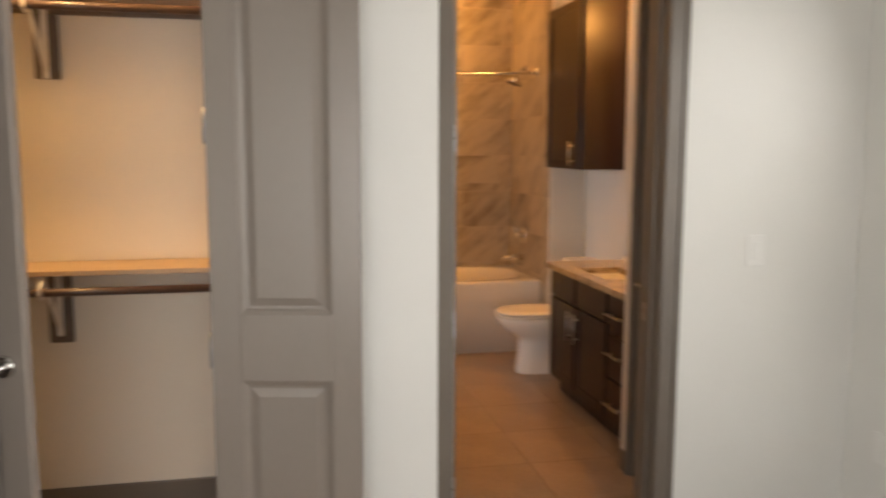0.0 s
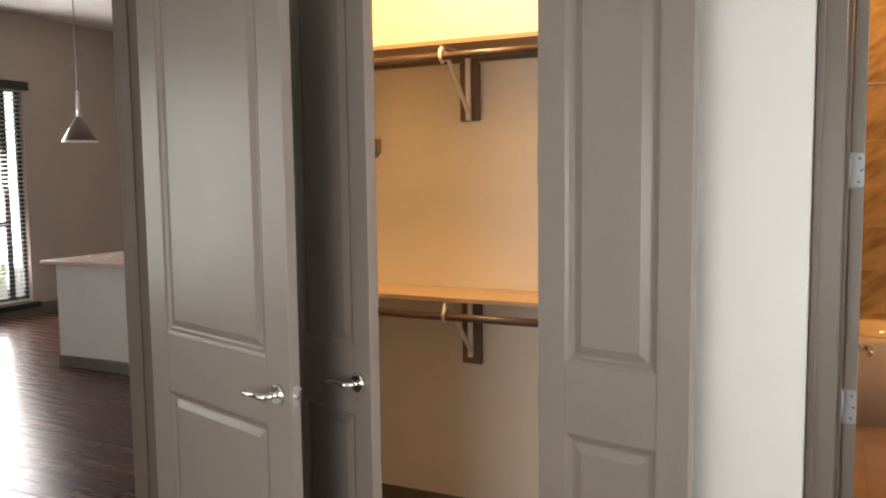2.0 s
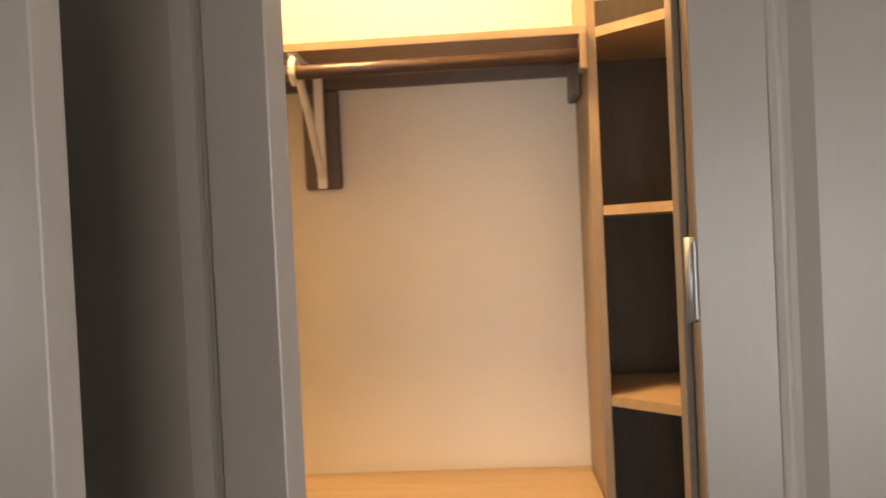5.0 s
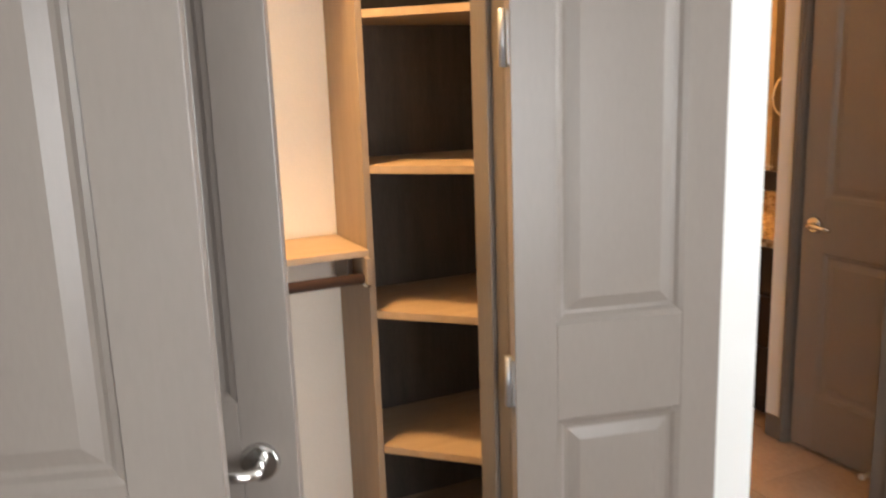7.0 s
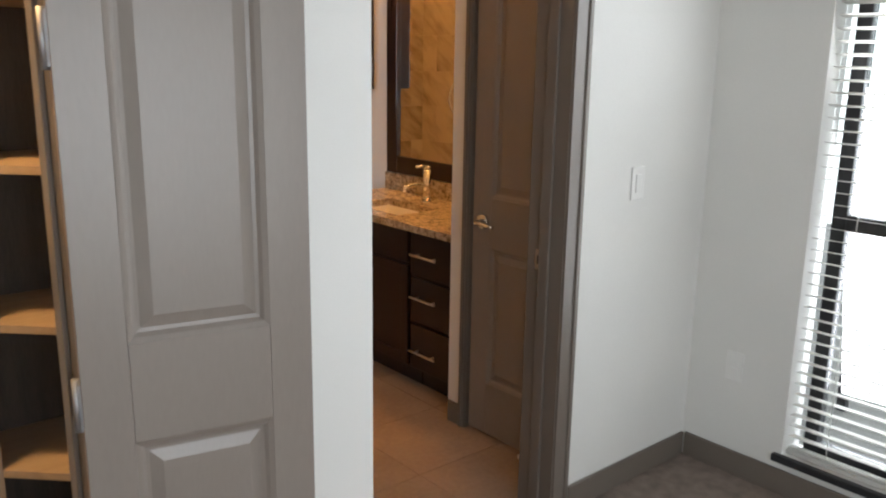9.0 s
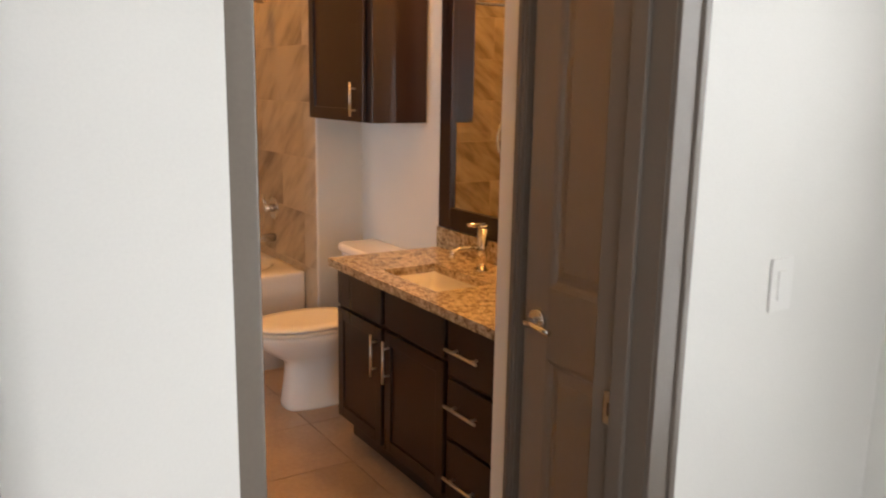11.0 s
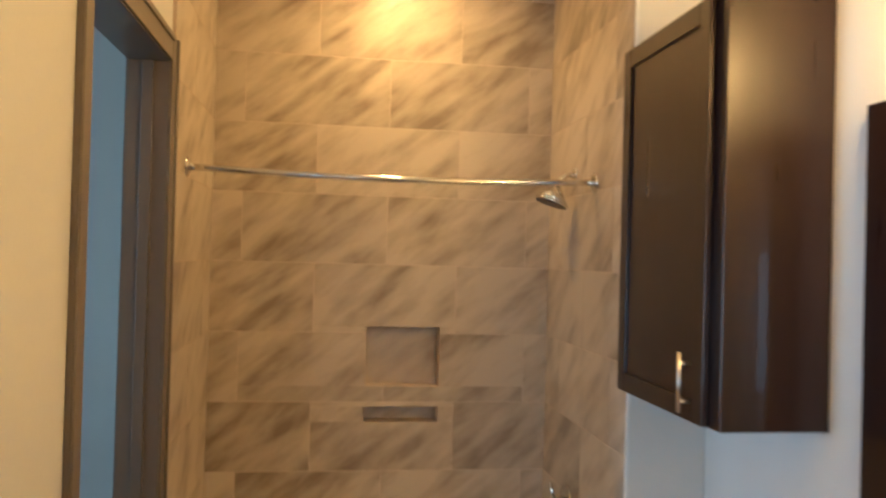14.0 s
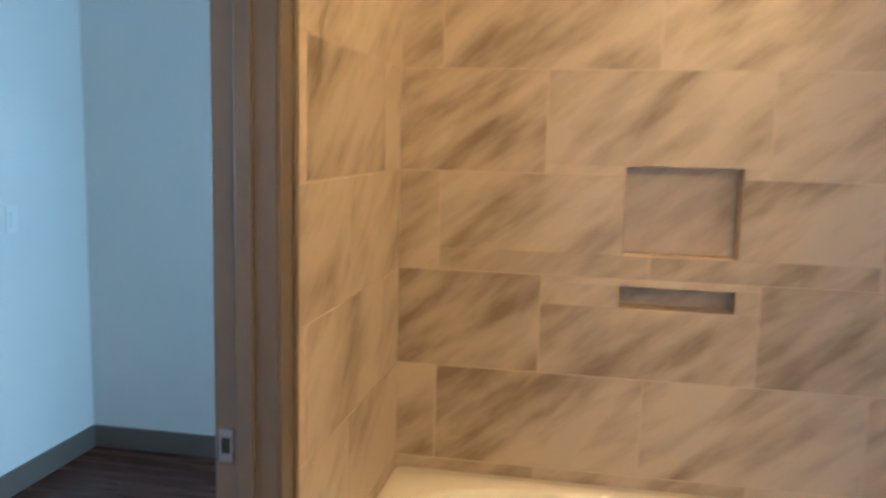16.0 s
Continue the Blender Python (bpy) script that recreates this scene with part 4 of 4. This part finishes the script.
cab = base("wall_cabinet", "dark espresso wall cabinet hung above the toilet", "cabinet")
part("body", boxes(((1.500, -1.722, 1.435), (1.797, -1.042, 2.56)), bevel=0.003), ESPRESSO, cab)
bm = bmesh.new()
y0, y1, w = -1.665, -1.044, 0.06
for lo, hi in (((1.479, y0, 1.438), (1.4985, y0 + w, 2.557)), ((1.479, y1 - w, 1.438), (1.4985, y1, 2.557)), ((1.479, y0 + w, 1.438), (1.4985, y1 - w, 1.438 + w)), ((1.479, y0 + w, 2.557 - w), (1.4985, y1 - w, 2.557))):
    box(bm, lo, hi, 0.002)
cab_door = part("cabinet_door", bm, ESPRESSO, cab)
part("door_panel", boxes(((1.488, y0 + w, 1.438 + w), (1.4975, y1 - w, 2.557 - w))), ESPRESSO, cab_door)
bar_handle(cab_door, (1.479, -1.59, 1.462), (1.479, -1.59, 1.622), (-0.03, 0, 0))

bar = base("towel_bar", "brushed metal towel bar on the cream wall", "towel bar")
bm = bmesh.new()
tube(bm, [(0.065, -2.83, 1.235), (0.065, -2.20, 1.235)], 0.011, 14)
part("bar", bm, NICKEL, bar)
for y in (-2.815, -2.215):
    bm = bmesh.new()
    tube(bm, [(-0.0015, y, 1.235), (0.010, y, 1.235)], 0.026, 18, 0.022)
    tube(bm, [(0.008, y, 1.235), (0.070, y, 1.235)], 0.013, 14)
    part("post", bm, NICKEL, bar)
ring = base("towel_ring", "chrome towel ring on the end of the partition", "towel ring")
bm = bmesh.new()
tube(bm, [(1.297, -3.199, 1.538), (1.297, -3.185, 1.538), (1.297, -3.10, 1.538)], 0.022, 16, 0.012)
part("mount", bm, CHROME, ring)
bm = bmesh.new()
tube(bm, [(1.297 + 0.086 * math.sin(2 * math.pi * k / 28), -3.10, 1.452 + 0.086 * math.cos(2 * math.pi * k / 28)) for k in range(29)], 0.0045, 10)
part("ring", bm, CHROME, ring)
bm = bmesh.new()
tube(bm, [(1.150 - 0.013, -3.74, 0.05), (1.150 - 0.07, -3.74, 0.05)], 0.008, 10)
ds = thing("door_stop", bm, NICKEL, "small metal door stop at the linen door foot", "door stop")
bm = bmesh.new()
tube(bm, [(1.082, -3.74, 0.05), (1.066, -3.74, 0.05)], 0.012, 10)
part("tip", bm, PLATE, ds)
ds.location.z = 0.0

# ceiling light over the tub
dl = base("recessed_light", "round recessed ceiling light over the tub", "ceiling light")
bm = bmesh.new()
for k in range(32):
    a, b = 2 * math.pi * k / 32, 2 * math.pi * (k + 1) / 32
    q = [(0.80 + r * math.cos(t), -0.38 + r * math.sin(t), z) for r, z in ((0.078, 3.192), (0.10, 3.1985)) for t in (a, b)]
    v = [bm.verts.new(p) for p in q]
    bm.faces.new((v[0], v[1], v[3], v[2]))
part("trim_ring", bm, WHITE, dl)

# ---------- tiles ----------
NICHES = ((0.690, 1.020, 1.275, 1.543), (0.686, 1.020, 1.115, 1.183))
bm = bmesh.new()
xs = (-0.12, 0.686, 1.020, 1.62)
for z0, z1, hole in ((-0.02, 1.115, False), (1.115, 1.183, True), (1.183, 1.275, False), (1.275, 1.543, True), (1.543, H, False)):
    if hole:
        box(bm, (xs[0], 0.0012, z0), (xs[1], 0.14, z1))
        box(bm, (xs[2], 0.0012, z0), (xs[3], 0.14, z1))
        box(bm, (xs[1], 0.085, z0), (xs[2], 0.14, z1))
    else:
        box(bm, (xs[0], 0.0012, z0), (xs[3], 0.14, z1))
wall_tub = setting("wall_tub", bm, GROUT_W, "veined tan stone tile wall with two recessed niches above the tub", "tiled wall")
part("niche_lining", boxes(((0.687, 0.080, 1.276), (1.019, 0.0845, 1.542)), ((0.687, 0.080, 1.116), (1.019, 0.0845, 1.182))), STONE, wall_tub)
side_w = setting("wall_tile_west", boxes(((-0.0098, -0.912, 0.0), (0.0018, 0.001, H))), GROUT_W, "veined tan stone tile wall at the head of the tub", "tiled wall")
side_e = setting("wall_tile_east", boxes(((1.5182, -1.028, 0.0), (1.5298, 0.001, H))), GROUT_W, "veined tan stone tile wall behind the shower head", "tiled wall")
setting("trim_tile_edge", boxes(((1.517, -1.0385, 0.0), (1.5299, -1.029, H)), bevel=0.002), WHITE, "white edge strip where the tile ends", "trim")


def cut(rect, holes):
    """A rectangle less the holes, as rectangles."""
    out = [rect]
    for h in holes:
        nxt = []
        for a, b, c, d in out:
            ha, hb, hc, hd = max(a, h[0]), min(b, h[1]), max(c, h[2]), min(d, h[3])
            if ha >= hb or hc >= hd:
                nxt.append((a, b, c, d))
                continue
            nxt += [r for r in ((a, b, c, hc), (a, b, hd, d), (a, ha, hc, hd), (hb, b, hc, hd)) if r[1] - r[0] > 0.006 and r[3] - r[2] > 0.006]
        out = nxt
    return out


TP, TL, GAP = 0.308, 0.640, 0.0016
cache = {}


def tile_mesh(w, h, t, mat):
    key = (round(w, 3), round(h, 3), t, mat.name)
    if key not in cache:
        bm = bmesh.new()
        e = 0.0012
        lo = [bm.verts.new(p) for p in ((0, 0, 0), (w, 0, 0), (w, 0, h), (0, 0, h))]
        mid = [bm.verts.new(p) for p in ((0, -t + e, 0), (w, -t + e, 0), (w, -t + e, h), (0, -t + e, h))]
        hi = [bm.verts.new(p) for p in ((e, -t, e), (w - e, -t, e), (w - e, -t, h - e), (e, -t, h - e))]
        for a, b in ((lo, mid), (mid, hi)):
            for k in range(4):
                bm.faces.new((a[k], a[(k + 1) % 4], b[(k + 1) % 4], b[k]))
        bm.faces.new(hi)
        cache[key] = mesh_of("tile", bm, mat)
    return cache[key]


def tile_wall(parent, length, start, m, holes, mat):
    """Running bond of 0.64 x 0.308 tiles from the wall's left end."""
    for i in range(-5, 6):
        z0, z1 = max(0.0, 1.513 + TP * i), min(H - 0.002, 1.513 + TP * (i + 1))
        if z1 - z0 < 0.02:
            continue
        x = start - TL if i % 2 else start - TL / 2
        while x < length:
            a, b = max(0.0, x), min(length, x + TL)
            if b - a > 0.015:
                for r in cut((a + GAP, b - GAP, z0 + GAP, z1 - GAP), holes):
                    o = new("tile", tile_mesh(r[1] - r[0], r[3] - r[2], 0.009, mat))
                    o.parent = parent
                    o.matrix_basis = m @ pose(r[0], 0, r[2])
            x += TL


tile_wall(wall_tub, 1.52, 0.130, pose(0, 0.009, 0), NICHES, STONE)
tile_wall(side_w, 0.912, 0.40, pose(-0.006, -0.912, 0, 0, 0, 90), (), STONE)
tile_wall(side_e, 1.028, 0.22, pose(1.526, 0.0, 0, 0, 0, -90), (), STONE)
# floor tiles
me = None
for i in range(5):
    for j in range(9):
        x0, y0 = 0.0 + 0.46 * i - 0.2, -3.99 + 0.46 * j
        a, b, c, d = max(x0, 0.0), min(x0 + 0.457, 1.798), max(y0, -3.998), min(y0 + 0.457, -0.002)
        if b - a < 0.03 or d - c < 0.03:
            continue
        w, h = b - a, d - c
        key = ("f", round(w, 3), round(h, 3))
        if key not in cache:
            cache[key] = mesh_of("tile", box(bmesh.new(), (0, 0, -0.0085), (w, h, 0.0)), BATHFLOOR)
        o = new("tile", cache[key])
        o.parent = floor_bath
        o.location = (a, c, 0)
# floor boards of the living room where the entry looks onto them
rp = random.Random(11)
plank_me = {}
for k in range(38):
    y0 = -4.6 + 0.127 * k
    x = -8.56 - rp.uniform(0, 1.2)
    while x < -2.42:
        n = rp.choice((1.2, 1.5, 1.8))
        a, b = max(x, -8.56), min(x + n, -2.42)
        x += n
        if b - a < 0.05:
            continue
        w = round(b - a, 2)
        if w not in plank_me:
            plank_me[w] = mesh_of("plank", box(bmesh.new(), (0, 0.0008, 0.0002), (w - 0.0016, 0.1262, 0.0045), 0.0012, 1), BOARD)
        o = new("plank", plank_me[w])
        o.parent = floor_boards
        o.location = (a, y0, 0)
